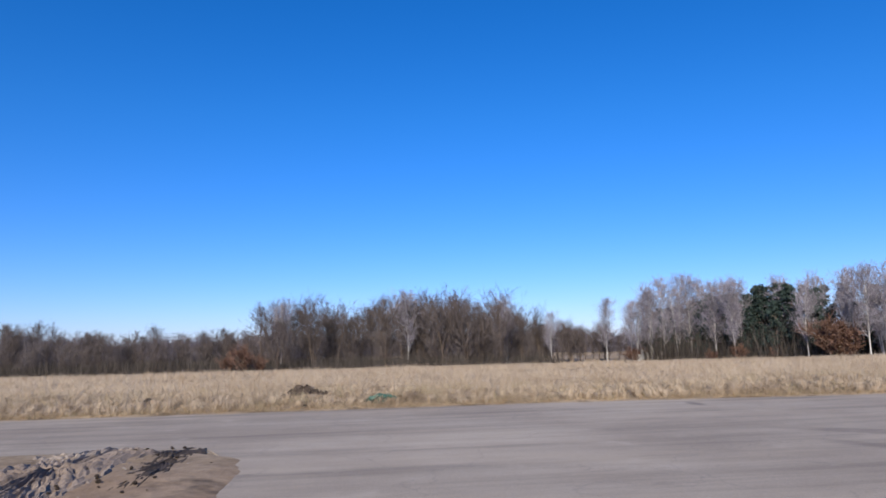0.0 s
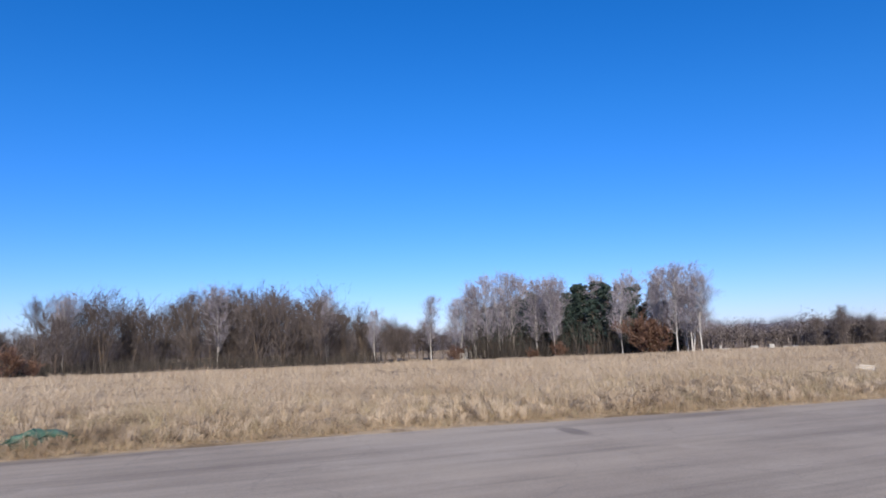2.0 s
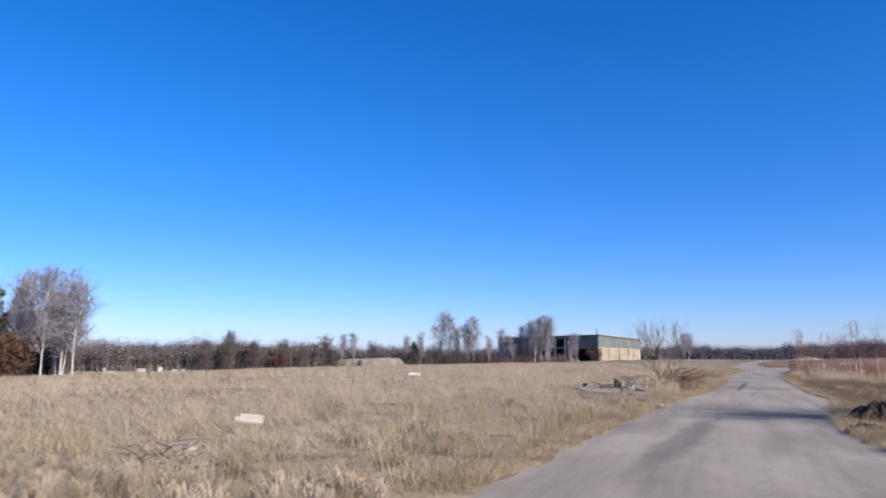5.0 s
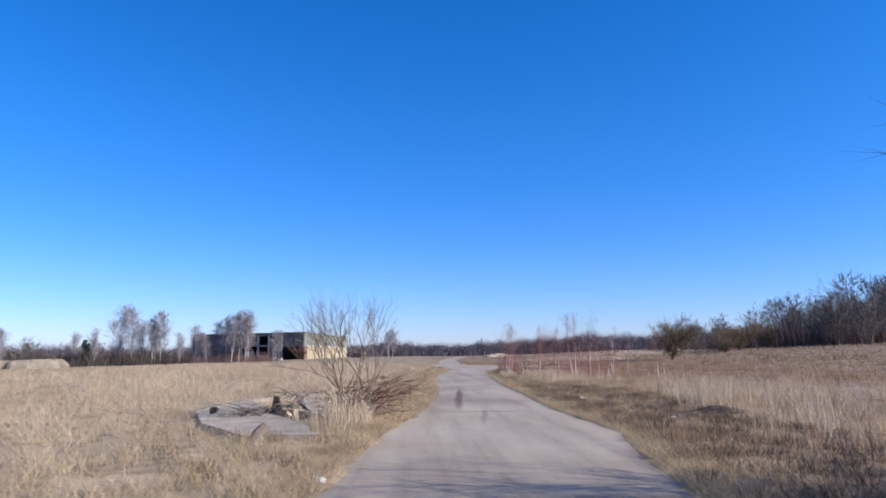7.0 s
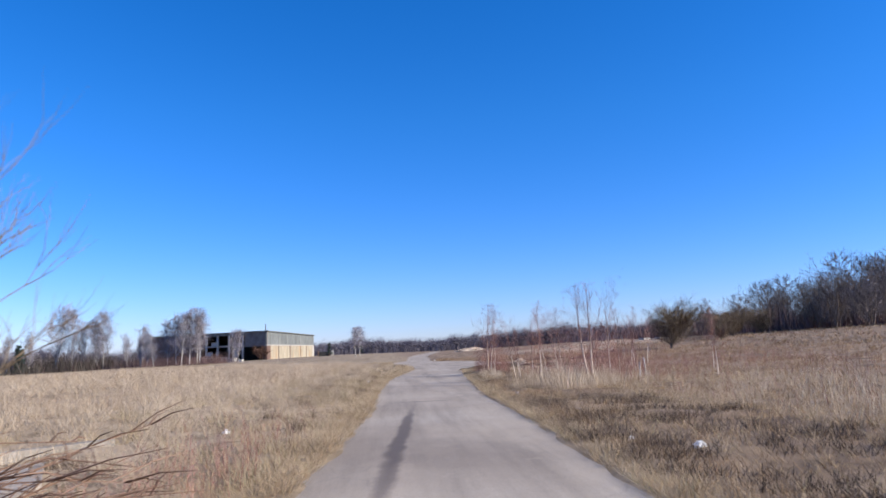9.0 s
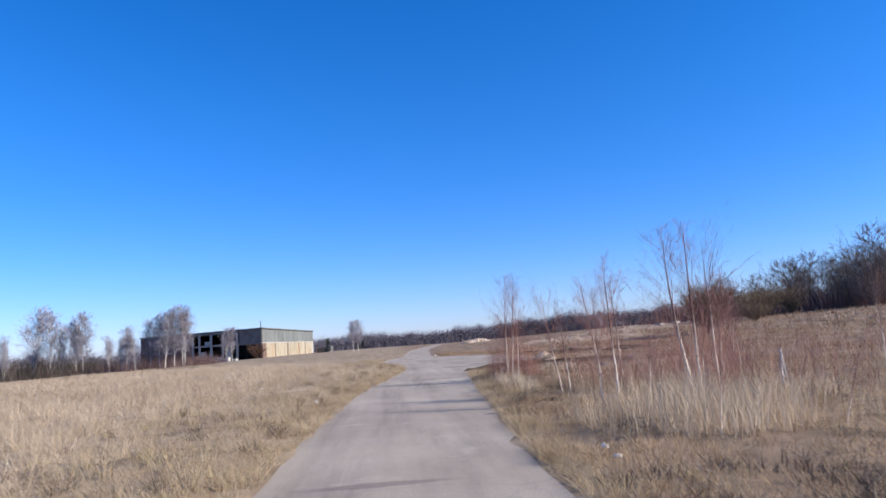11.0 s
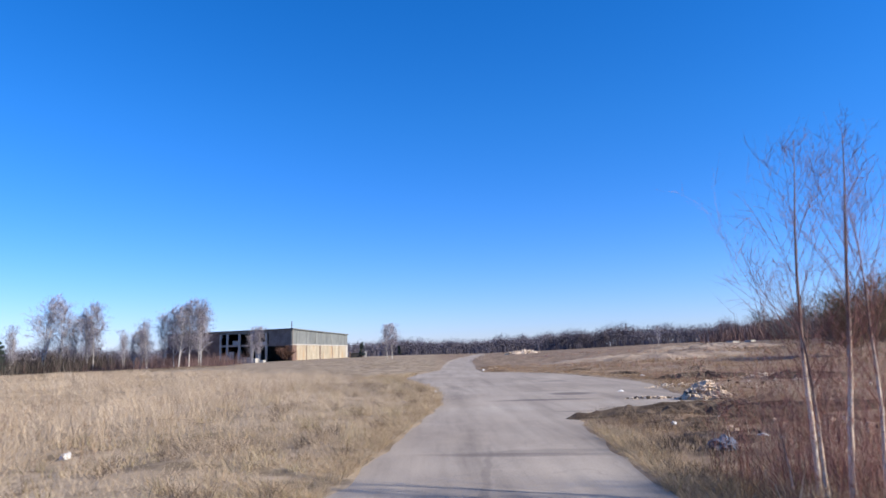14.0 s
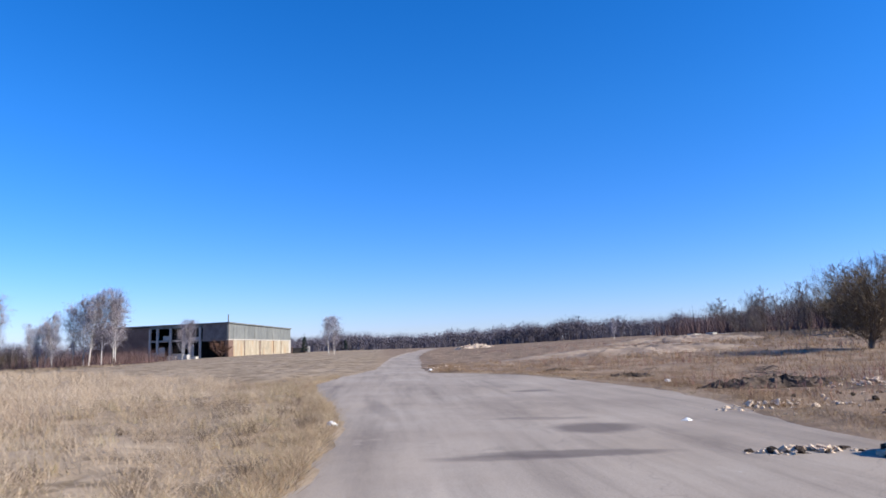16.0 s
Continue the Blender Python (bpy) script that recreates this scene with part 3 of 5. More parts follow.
def arcs(seed, n, lo, hi, ln, rise):
    """Long dead branches that arch out low over the ground: one piece each, and the twigs together."""
    r = random.Random(seed)
    woods_, fine = [], Geo()
    for _ in range(n):
        wood = Geo()
        woods_.append(wood)
        a = math.radians(r.uniform(lo, hi))
        p = Vector((r.gauss(0, .2), r.gauss(0, .25), r.uniform(-.05, .25)))
        d = Vector((math.cos(a), math.sin(a), 0))
        k = ln * r.uniform(.45, 1.1)
        up = rise * r.uniform(.3, 1.2)
        pts = [p, p + d * k * .35 + Vector((0, 0, up * .7)), p + d * k * .7 + Vector((0, 0, up)), p + d * k + Vector((r.gauss(0, .08), r.gauss(0, .08), up * r.uniform(.7, 1.25)))]
        wood.tube(pts, [.010, .008, .005, .0025], 4, False)
        for _ in range(10):
            f = r.uniform(.2, 1) * 3
            i = min(int(f), 2)
            b = pts[i].lerp(pts[i + 1], f - i)
            t = b + (d * r.uniform(.2, 1) + Vector((r.gauss(0, .5), r.gauss(0, .5), r.uniform(-.1, .6)))) * k * .2
            fine.tube([b, b.lerp(t, .5) + Vector((0, 0, .02)), t], [.006, .004, .002], 3, False)
    return woods_, fine


def tree_thing(name, label, geos, bark, crown, group="", category="tree"):
    ob = new(name)
    tagged(ob, label, category, group)
    part("trunk", geos[0], bark, ob, smoothed=True)
    part("crown", geos[1], crown, ob)
    return ob


def brush_thing(label, geos, bark, twig):
    ob = tagged(new("brushwood"), label, "brushwood")
    for g in geos[0]:
        part("branch", g, bark, ob, smoothed=True)
    tagged(part("twig_tangle", geos[1], twig, ob), kind="stuff")
    return ob


def pine_geo(seed, h, w):
    r = random.Random(seed)
    wood, fine = Geo(), Geo()
    pts = [Vector((.03 * r.gauss(0, 1) * i, .03 * r.gauss(0, 1) * i, h * i / 6 - .2)) for i in range(7)]
    wood.tube(pts, [.17 * (1 - .9 * i / 6) for i in range(7)], 6)
    for j in range(64):
        f = .12 + .87 * (j + r.random()) / 64
        i = min(int(f * 6), 5)
        a = pts[i].lerp(pts[i + 1], f * 6 - i)
        an = r.uniform(0, 6.28)
        ln = w * .5 * (1.08 - f) ** .6 * r.uniform(.6, 1.25) + .25
        d = Vector((math.cos(an), math.sin(an), r.uniform(.05, .5))).normalized()
        wood.tube([a, a + d * ln * .6, a + d * ln], [.045, .03, .012], 3, False)
        for _ in range(9):
            c = a + d * ln * r.uniform(.3, 1.05) + Vector((r.gauss(0, .16), r.gauss(0, .16), r.gauss(0, .12)))
            for _ in range(8):
                q = Vector((r.gauss(0, 1), r.gauss(0, 1), r.gauss(.35, .8))).normalized()
                fine.spike(c, c + q * r.uniform(.28, .55), .105, q.cross(Vector((r.gauss(0, 1), r.gauss(0, 1), r.gauss(0, 1)))).normalized())
    return wood, fine


def place(proto, x, y, s=1.0, turn=0.0, sz=None, dz=0.0):
    m = Matrix.Translation((x, y, z0(x, y) + dz)) @ Matrix.Rotation(turn, 4, "Z") @ Matrix.Diagonal((s, s, sz or s, 1))
    return copy_thing(proto, m)


def scatter_trees(protos, spots, seed):
    """Uses each prototype for its first spot and copies for the rest; spots: x, y, height factor, which prototype."""
    r = random.Random(seed)
    used = set()
    for x, y, s, k in spots:
        x -= .9 if x < -55 and y < 80 else 0
        ob = protos[k]
        w = s * r.uniform(.92, 1.12)
        s *= 1.08 if x < -55 else 1
        m = Matrix.Translation((x, y, z0(x, y) - .05)) @ Matrix.Rotation(r.uniform(0, 6.28), 4, "Z") @ Matrix.Diagonal((w, w, s, 1))
        if k in used:
            c = copy_thing(ob, Matrix.Identity(4))
            c.matrix_basis = m
        else:
            ob.matrix_basis = m
            used.add(k)


# the wood across the field: mixed grey-brown trees, 10 m tall as built
woods = [tree_thing("bare_tree", "bare grey-brown woodland tree in early spring", grow_tree(100 + i, 10, .12, 3.9 + .5 * (i % 3), .1, 54, 11, 3, 1.3, 1 + i % 3, .12, .025, full=1.15, n=4, oval=True, limb_k=.17), M["brown_bark"], M["twig"], "woodland trees") for i in range(5)]
spots = []
rr = random.Random(5)
wall_of = []
for x, y, top in [(-124, -41, 8.2), (-125, -35, 7.5), (-136, -30, 8.2), (-128, -24, 7), (-118, -17, 11.4), (-123, -8, 13.3), (-125, -1, 12.5), (-128, 6, 14.2), (-127, 11, 14),
                  (-127, 16, 14.8), (-126, 21, 14.2), (-125, 27, 14), (-122, 33, 10.5), (-121, 30, 12.5), (-121, -48, 8), (-119, -55, 8.5), (-117, -62, 9)]:
    wall_of.append((x - 8, y + rr.gauss(0, 2), top / 10 * rr.uniform(.8, .92), rr.randrange(2)))
    wall_of.append((x - 2, y + rr.gauss(0, 3), top / 10 * rr.uniform(.55, .7), rr.randrange(2)))
    for k in range(5):
        spots.append((x + rr.gauss(-6, 6), y + rr.gauss(0, 2.8), top / 10 * rr.uniform(.66, .95), rr.randrange(5)))
for x, y, top in [(-131, 45, 7.5), (-134, 50, 7), (-140, 40, 8), (-128, 53, 6), (-126, 42, 6.5), (-124, 38, 7)]:
    for k in range(4):
        spots.append((x + rr.gauss(0, 3), y + rr.gauss(0, 2), top / 10 * rr.uniform(.75, 1), rr.randrange(5)))
# bare trees far behind the field, beside the ruined blocks
for x, y, top in [(-103, 137, 8), (-96, 148, 6.5), (-90, 158, 6.5), (-107, 134, 6), (-100, 142, 6), (-84, 172, 6)]:
    spots += [(x, y, top / 10, rr.randrange(5)), (x - 3, y + 4, top / 11, rr.randrange(5))]
# the forest on the rise to the right
forest = [tree_thing("bare_tree", "round-crowned bare tree in the dark edge of a forest", grow_tree(150 + i, 10, .14, 5.4, .06, 84, 11, 3, .8, 2 + i, .16, .024, full=.95, n=4, oval=True, limb_k=.17), M["brown_bark"], M["forest_twig"], "forest trees") for i in range(2)]
rim = []
for i in range(36):
    f = i / 35
    rim.append((78 + 48 * rr.random() + 8 * f, 150 + 105 * f + rr.gauss(0, 4), rr.uniform(1.0, 1.4) * (1.12 - .6 * f ** 1.3), rr.randrange(2)))
for i in range(15):
    f = i / 14
    rim.append((72 + 26 * f + rr.gauss(0, 3), 140 + 34 * f + rr.gauss(0, 5), rr.uniform(.7, 1.0), rr.randrange(2)))
for i in range(14):
    rim.append((52 + i * 2.6 + rr.gauss(0, 2), 152 + 5.5 * i + rr.gauss(0, 4), rr.uniform(.38, .55), rr.randrange(2)))
rim += wall_of + [(-106, 55, .6, 0), (-101, 57, .65, 1), (-95, 59, .6, 0), (-88, 62, .6, 1), (-80, 64, .6, 0), (-73, 66, .6, 1), (-68, 65, .6, 0)]
rim += [(-104, 138, .62, 0), (-100, 143, .55, 1), (-93, 152, .58, 0), (-88, 159, .5, 1), (-107, 135, .5, 1), (-96, 148, .45, 0)]
scatter_trees(woods, spots, 6)
scatter_trees(forest, rim, 7)

# mature birches, 11 m tall as built
birches = [tree_thing("birch_tree", "leafless white-barked birch with fine drooping twigs", grow_tree(200 + i, 11, .115, 3.6, .2, 56, 15, 4, 1.8, 1 + (i == 2), .1, .02, .12, .05, limb_k=.2, oval=True, full=1.1), M["bark"], M["birch_twig"], "birches") for i in range(4)]
bs = [(-119, 47.3, .98, 0), (-120, 36.4, .8, 1), (-122, 28, 1.1, 2), (-126, 9, 1.2, 1), (-121, -15, 1.0, 3)]
bs += [(-108, 48.3, 1.0, 2), (-105, 50, 1.08, 3), (-103, 51.5, 1.16, 0), (-101, 53, 1.18, 2), (-99, 54.4, 1.16, 1), (-90.5, 54, 1.0, 0), (-85.7, 54.3, .98, 3), (-73.7, 57.6, .84, 1),
       (-70, 61, .86, 3), (-66.2, 60.6, .92, 0), (-65, 62, .95, 2), (-63.5, 62.1, .8, 1), (-68, 64, .9, 2), (-94, 56, 1.05, 2), (-82, 60, .98, 1), (-107, 51, 1.0, 1), (-98, 56, 1.1, 0), (-88, 57, 1.0, 1), (-77, 62, .95, 3), (-72, 63, .95, 0), (-111, 49, .9, 0)]
bs += [(-72.8, 188.4, 1.2, 2), (-70, 190, 1.1, 0), (-68, 191, .85, 3), (-65, 190, .8, 1), (-59.3, 193, .62, 2), (-57, 196, .75, 3), (-42.6, 175, 1.0, 2), (-41, 176, .92, 0), (-39, 176, 1.0, 1),
       (-44, 177, .9, 3), (-50, 178, .62, 1), (-48, 176, .6, 2), (-52, 180, .58, 0), (-63, 186, .9, 3), (-40, 178, .9, 1), (-46, 178, .8, 0), (-94.2, 172.8, .72, 1), (-91.6, 174.2, .74, 0), (-97, 168, .7, 3), (-61, 184, 1.0, 0), (-44.4, 231.6, .8, 2), (-43, 233, .78, 0),
       (-8.6, 198, .6, 1), (-7.6, 198.6, .62, 0), (-77, 186, .75, 2), (-80, 183, .65, 3), (64, 250, .5, 0)]
scatter_trees(birches, bs, 8)

pines = [tree_thing("pine_tree", "dark green pine with dense needle clumps", pine_geo(300 + i, 10, 4.2), M["brown_bark"], M["needle"], "pines") for i in range(3)]
scatter_trees(pines, [(-97, 57, 1.05, 0), (-92, 58, 1.02, 1), (-88, 59.5, 1.0, 2), (-85.5, 58.4, 1.04, 0), (-83, 60, 1.02, 1), (-80, 61.5, 1.0, 2), (-78.9, 59.5, .98, 0), (-76, 61, .92, 1), (-95, 60, 1.0, 2), (-90, 61, 1.1, 0), (-84, 62, 1.08, 2), (-81, 58, .8, 1), (-93, 55.5, .75, 0), (-86, 57, .7, 1), (-104, 58, 1.0, 0), (-101, 60, 1.05, 1), (-98, 62, 1.05, 2), (-92, 63.5, 1.1, 0), (-88, 65, 1.1, 1), (-79, 64, 1.0, 2), (-75, 65, .95, 0), (-71, 66, .9, 1), (-96, 55.8, .5, 2), (-89.5, 56.5, .55, 0), (-83, 57.5, .5, 2), (-102, 53.6, .85, 0), (-99.5, 55.2, .9, 1), (-97, 56, .95, 2), (-95, 56.4, .9, 1), (-92.5, 57, 1.0, 0), (-90.5, 57.6, .95, 2), (-87.6, 57.6, .95, 1), (-84.6, 58.4, 1.0, 2), (-82, 59.4, 1.05, 0), (-110, 51.6, .7, 0), (-108, 52.6, .85, 1), (-106, 53, .9, 2), (-104.4, 53.8, .88, 0), (-103, 54.6, .92, 1), (-101, 55.6, .95, 2), (-107, 54.4, .9, 0), (-74.5, 62.4, .7, 1), (-72, 63.6, .7, 2), (-77.4, 61.4, .75, 0),
                      (-76.6, 181.5, .5, 1), (-78, 184, .6, 0), (-20, 262, .45, 2), (-12, 330, .4, 0)], 9)

rusts = [tree_thing("rusty_bush", "low oak bush still holding rust-brown leaves", grow_tree(400 + i, 3.4, .05, 4.2, .05, 34, 16, 4, .7, 5, .5, .05, full=1.0, n=4), M["brown_bark"], M["rust_leaf"], "rusty bushes", "bush") for i in range(2)]
scatter_trees(rusts, [(-109, -20.4, .95, 0), (-110, -17.5, .6, 1), (-111, -23, .6, 0), (-69.5, 59.8, 1.15, 1), (-84, 54, .55, 0), (-80, 57, .5, 1), (-106, 47, .6, 0),
                      (-97, 147, .9, 1), (-39.5, 248.5, .95, 0), (-89, 52.5, .4, 1), (-70.5, 59, 1.05, 0)], 10)

# ---- far woods on the horizon ----
def crowns(x, y, top, rx, k, fat, fine, g):
    """Rounded bare crowns of twigs over stems and brush, dense within and fine at the rim."""
    n = len(x)
    X, Y, T, R = np.repeat(x, k), np.repeat(y, k), np.repeat(top, k), np.repeat(rx, k)
    m = n * k
    low = np.tile(np.arange(k) < k // 24, n)
    w, e, r = g.uniform(0, 6.283, m), np.arcsin(g.uniform(-1, 1, m)), g.uniform(.2, 1, m)
    px = X + np.where(low, g.normal(0, .6, m) * R, R * r * np.cos(e) * np.cos(w))
    py = Y + np.where(low, g.normal(0, .6, m) * R, R * r * np.cos(e) * np.sin(w))
    pz = land(X, Y) + np.where(low, 0, T * .46 + T * .48 * r * np.sin(e))
    ln = np.where(low, g.uniform(.2, .5, m) * T, g.uniform(.05, .11, m) * T)
    w = w + g.normal(0, .9, m)
    out = np.where(low, .1, .6)
    tx, ty = px + np.cos(w) * ln * out, py + np.sin(w) * ln * out
    tz = pz + ln * np.where(low, 1, g.uniform(-.2, .9, m))
    wd = np.where(low, fat * .5, fine + (fat - fine) * np.clip(1.25 * (1 - r), 0, 1) ** .8) * np.where(r * np.sin(e) < .15, 2.0, 1.0) * g.uniform(.6, 1.3, m)
    c = np.arctan2(Y - 40, X) + 1.571 + g.normal(0, .5, m)
    cx, cy = np.cos(c) * wd, np.sin(c) * wd
    v = np.stack([np.stack([px - cx, py - cy, pz - wd * .6], 1), np.stack([px + cx, py + cy, pz + wd * .6], 1), np.stack([tx, ty, tz], 1)], 1)
    return v.reshape(-1, 3), np.arange(3 * m).reshape(m, 3)


def far_belt(lo, hi, n, seed):
    """The belt of distant trees, by its bearings."""
    g = np.random.default_rng(seed)
    u = g.uniform(0, 1, n)
    a = np.radians(lo + (hi - lo) * u)
    d = g.uniform(290, 380, n)
    top = (8.3 + .7 * np.sin(u * 61) + .5 * np.sin(u * 143 + 1) + .6 * np.sin(u * 330 + 2 * np.sin(u * 47)) + .7 * np.sin(u * 505 + 3 * np.sin(u * 71)) + g.normal(0, .3, n)) * np.interp(np.degrees(a), [-70, -45, -25, -6, 12, 40], [1.45, 1.35, 1.1, .85, 1.05, 1.25])
    return crowns(d * np.sin(a), 40 + d * np.cos(a), top, g.uniform(2.6, 4.4, n), 96, .26, .03, g)


def hedge(a, b, n, depth, lo, hi, seed):
    """A strip of low bare trees from a to b, nearer than the belt."""
    g = np.random.default_rng(seed)
    f = g.uniform(0, 1, n)
    x, y = a[0] + (b[0] - a[0]) * f + g.normal(0, depth, n), a[1] + (b[1] - a[1]) * f + g.normal(0, depth, n)
    top = g.uniform(lo, hi, n) * (1 + .16 * np.sin(f * 23 + seed) + .1 * np.sin(f * 57))
    return crowns(x, y, top, top * g.uniform(.2, .32, n), 260, .11, .02, g)


stuff("far_woods", [far_belt(-128, 62, 5400, 3)], M["hazy_far_wood"], "distant belt of bare woods on the horizon, tinted mauve for haze", "woods")
stuff("wood_edge", [hedge((-146, 118), (-96, 186), 190, 3.0, 6.6, 8.0, 3), hedge((-112, 138), (-103, 147), 30, 1.5, 7.6, 9.0, 7), hedge((-101, 150), (-93, 159), 26, 1.5, 7.0, 8.2, 9), hedge((-96, 190), (-76, 205), 40, 2.5, 4.5, 6.0, 5)], M["forest_twig"], "low grey-brown wood edge behind the ruined blocks", "woods")


def thicket(x0, x1, y0, y1, n, hmin, hmax, w, seed, keep=None):
    """Upright bundles of thin stems: brush too fine to count."""
    g = np.random.default_rng(seed)
    x, y = g.uniform(x0, x1, n), g.uniform(y0, y1, n)
    if keep is not None:
        ok = keep(x, y, g.uniform(0, 1, n))
        x, y = x[ok], y[ok]
    ok = (x < left_edge(y) - .2) | (x > right_edge(y) + .2)
    x, y = x[ok], y[ok]
    h = g.uniform(hmin, hmax, len(x)) * (1 + .3 * wob(x, y, 9, 4))
    return blades(x, y, h, w * g.uniform(.6, 1.4, len(x)), .5, 1, wind=(0, 0))


def scrub(x0, x1, y0, y1, n, hmin, hmax, w, seed, keep=None, k=9):
    """Small bare plants, each a stem with side twigs."""
    g = np.random.default_rng(seed)
    x, y = g.uniform(x0, x1, n), g.uniform(y0, y1, n)
    ok = (x < left_edge(y) - .25) | (x > right_edge(y) + .25)
    if keep is not None:
        ok &= keep(x, y, g.uniform(0, 1, n))
    x, y = x[ok], y[ok]
    h = g.uniform(hmin, hmax, len(x)) * (1 + .3 * wob(x, y, 9, 4))
    a, ln = g.uniform(0, 6.283, len(x)), g.uniform(0, .3, len(x)) * h
    sx, sy = np.cos(a) * ln, np.sin(a) * ln
    X, Y, H = np.repeat(x, k), np.repeat(y, k), np.repeat(h, k)
    f = np.tile(np.linspace(0, .85, k), len(x)) * g.uniform(.8, 1.1, len(X))
    bx, by, bz = X + np.repeat(sx, k) * f, Y + np.repeat(sy, k) * f, land(X, Y) - .02 + H * f
    first = np.tile(np.arange(k) == 0, len(x))
    b = g.uniform(0, 6.283, len(X))
    out = H * g.uniform(.12, .34, len(X)) * (1.1 - f * .6)
    tx = np.where(first, X + np.repeat(sx, k), bx + np.cos(b) * out)
    ty = np.where(first, Y + np.repeat(sy, k), by + np.sin(b) * out)
    tz = np.where(first, bz + H, bz + out * g.uniform(.5, 1.8, len(X)))
    c = g.uniform(0, 6.283, len(X))
    W = w * np.where(first, 1.3, .7) / 2
    v = np.stack([np.stack([bx - np.cos(c) * W, by - np.sin(c) * W, bz], 1), np.stack([bx + np.cos(c) * W, by + np.sin(c) * W, bz], 1), np.stack([tx, ty, tz], 1)], 1)
    return v.reshape(-1, 3), np.arange(3 * len(X)).reshape(-1, 3)


stuff("wood_undergrowth", [thicket(-142, -113, -68, 36, 42000, .3, 3.6, .06, 1), thicket(-108, -62, 48, 76, 26000, 1.5, 7.0, .06, 2, lambda x, y, u: np.abs((y - 52.5) - (x + 104) * .36) < 5 * (x < -72)),
                           thicket(-112, -80, 130, 178, 3500, 1, 3.5, .1, 3, lambda x, y, u: np.abs((y - 130) - (x + 112) * 1.5) < 10),
                           thicket(-150, -60, 170, 215, 6000, 1, 5, .12, 5), thicket(-75, -60, 178, 200, 2500, .8, 3.6, .07, 6)], M["under"], "tangled bare undergrowth along the edge of the woods", "undergrowth")


# ---- the derelict hall ----
def hall():
    ob = tagged(new("derelict_hall"), "derelict concrete factory hall, grey cladding over yellow walls, broken front", "building")
    L, C, R = Vector((-78.8, 267.5, 0)), Vector((-38.5, 253, 0)), Vector((-30.5, 315.7, 0))
    zb, zt = -1.2, 8.5
    e1, e2 = (L - C), (R - C)

    def wall(name, a, b, lo, hi, th, material, inset=0.0, label="", parent=ob):
        g = Geo()
        d = (b - a).normalized()
        nrm = Vector((d.y, -d.x, 0))
        c = (a + b) / 2 - nrm * (th / 2 + inset)
        m = Matrix.Rotation(math.atan2(d.y, d.x), 3, "Z")
        g.box((c.x, c.y, (lo + hi) / 2), ((b - a).length, th, hi - lo), m)
        return part(name, g, material, parent, label)

    def on(a, e, f):
        return a + e * f
    # side wall: yellow below, grey above, a pale ledge between and an end pier
    yellow = wall("yellow_wall", on(C, e2, .06), on(C, e2, .96), zb, 4.05, .4, M["yellow_wall"], 0)
    clad = wall("cladding", C, R, 4.35, zt, .4, M["cladding"], 0)
    wall("ledge", C, R, 4.05, 4.35, .55, M["pale_wall"], -.12)
    wall("pier", on(C, e2, .96), R, zb, 4.05, .5, M["pale_wall"], -.05)
    wall("corner_wall", C, on(C, e2, .06), zb, 4.05, .4, M["brown_wall"])
    for i in range(7):
        f = .06 + i * .145
        wall("cladding_rib", on(C, e2, f), on(C, e2, f + .004), 4.4, zt - .1, .06, M["cladding"], -.04, parent=clad)
    for f in (.2, .42, .44, .66, .8):
        wall("gate_post", on(C, e2, f), on(C, e2, f + .008), zb, 4.0, .12, M["brown_wall"], -.08, parent=yellow)
    # front: plain brown bay, then the gutted bays, then a brown bay at the corner
    wall("front_wall", on(C, e1, 1), on(C, e1, .56), zb, zt - .5, .4, M["brown_wall"])
    wall("front_wall", on(C, e1, .18), C, 3.9, zt, .4, M["front_wall"])
    wall("front_wall", on(C, e1, .025), C, zb, 3.9, .4, M["brown_wall"])
    wall("lintel", on(C, e1, .56), on(C, e1, .18), zt - .9, zt, .45, M["cladding"])
    wall("lintel", on(C, e1, .56), on(C, e1, .18), 4.0, 4.5, .4, M["concrete"])
    for f in (.555, .50, .405, .31, .195):
        wall("column", on(C, e1, f + .012), on(C, e1, f), zb, zt - .9, .5, M["pale_wall"], -.05)
    for a, b, lo, hi in ((.50, .46, .2, 2.6), (.43, .405, 0, 2.9), (.29, .25, .1, 3.0), (.55, .51, zb, 1.2), (.47, .42, 4.5, 5.7), (.40, .33, zb, .9), (.28, .2, 4.5, 5.2)):
        wall("broken_panel", on(C, e1, a), on(C, e1, b), lo, hi, .25, M["pale_wall"], .5)
    # added dark wall behind the gutted bays, standing in for the shade inside
    wall("inner_shade_wall", on(C, e1, .58) - e1.normalized().cross(Vector((0, 0, 1))) * 0 + e2 * .25, on(C, e1, .06) + e2 * .25, zb, zt - .4, .3, M["dark_inside"])
    # back walls, roof slab with a thin overhang
    wall("back_wall", R, on(R, e1, 1), zb, zt - .2, .4, M["brown_wall"])
    wall("back_wall", on(R, e1, 1), L, zb, zt - .6, .4, M["brown_wall"])
    g = Geo()
    o = -e1.normalized() * .4 - e2.normalized() * .4
    q = [C + o, C + e2 - e1.normalized() * .4 + e2.normalized() * .4, C + e1 + e2 + e1.normalized() * .4 + e2.normalized() * .4, C + e1 + e1.normalized() * .4 - e2.normalized() * .4]
    hs = (zt + .25, zt - .1, zt - .35, zt - .1)
    g.v = [Vector((p.x, p.y, h - .3)) for p, h in zip(q, hs)] + [Vector((p.x, p.y, h)) for p, h in zip(q, hs)]
    g.f = [(3, 2, 1, 0), (4, 5, 6, 7), (0, 1, 5, 4), (1, 2, 6, 5), (2, 3, 7, 6), (3, 0, 4, 7)]
    roof = part("roof", g, M["cladding"], ob)
    g = Geo()
    p = C + e1 * .06 + e2 * .1
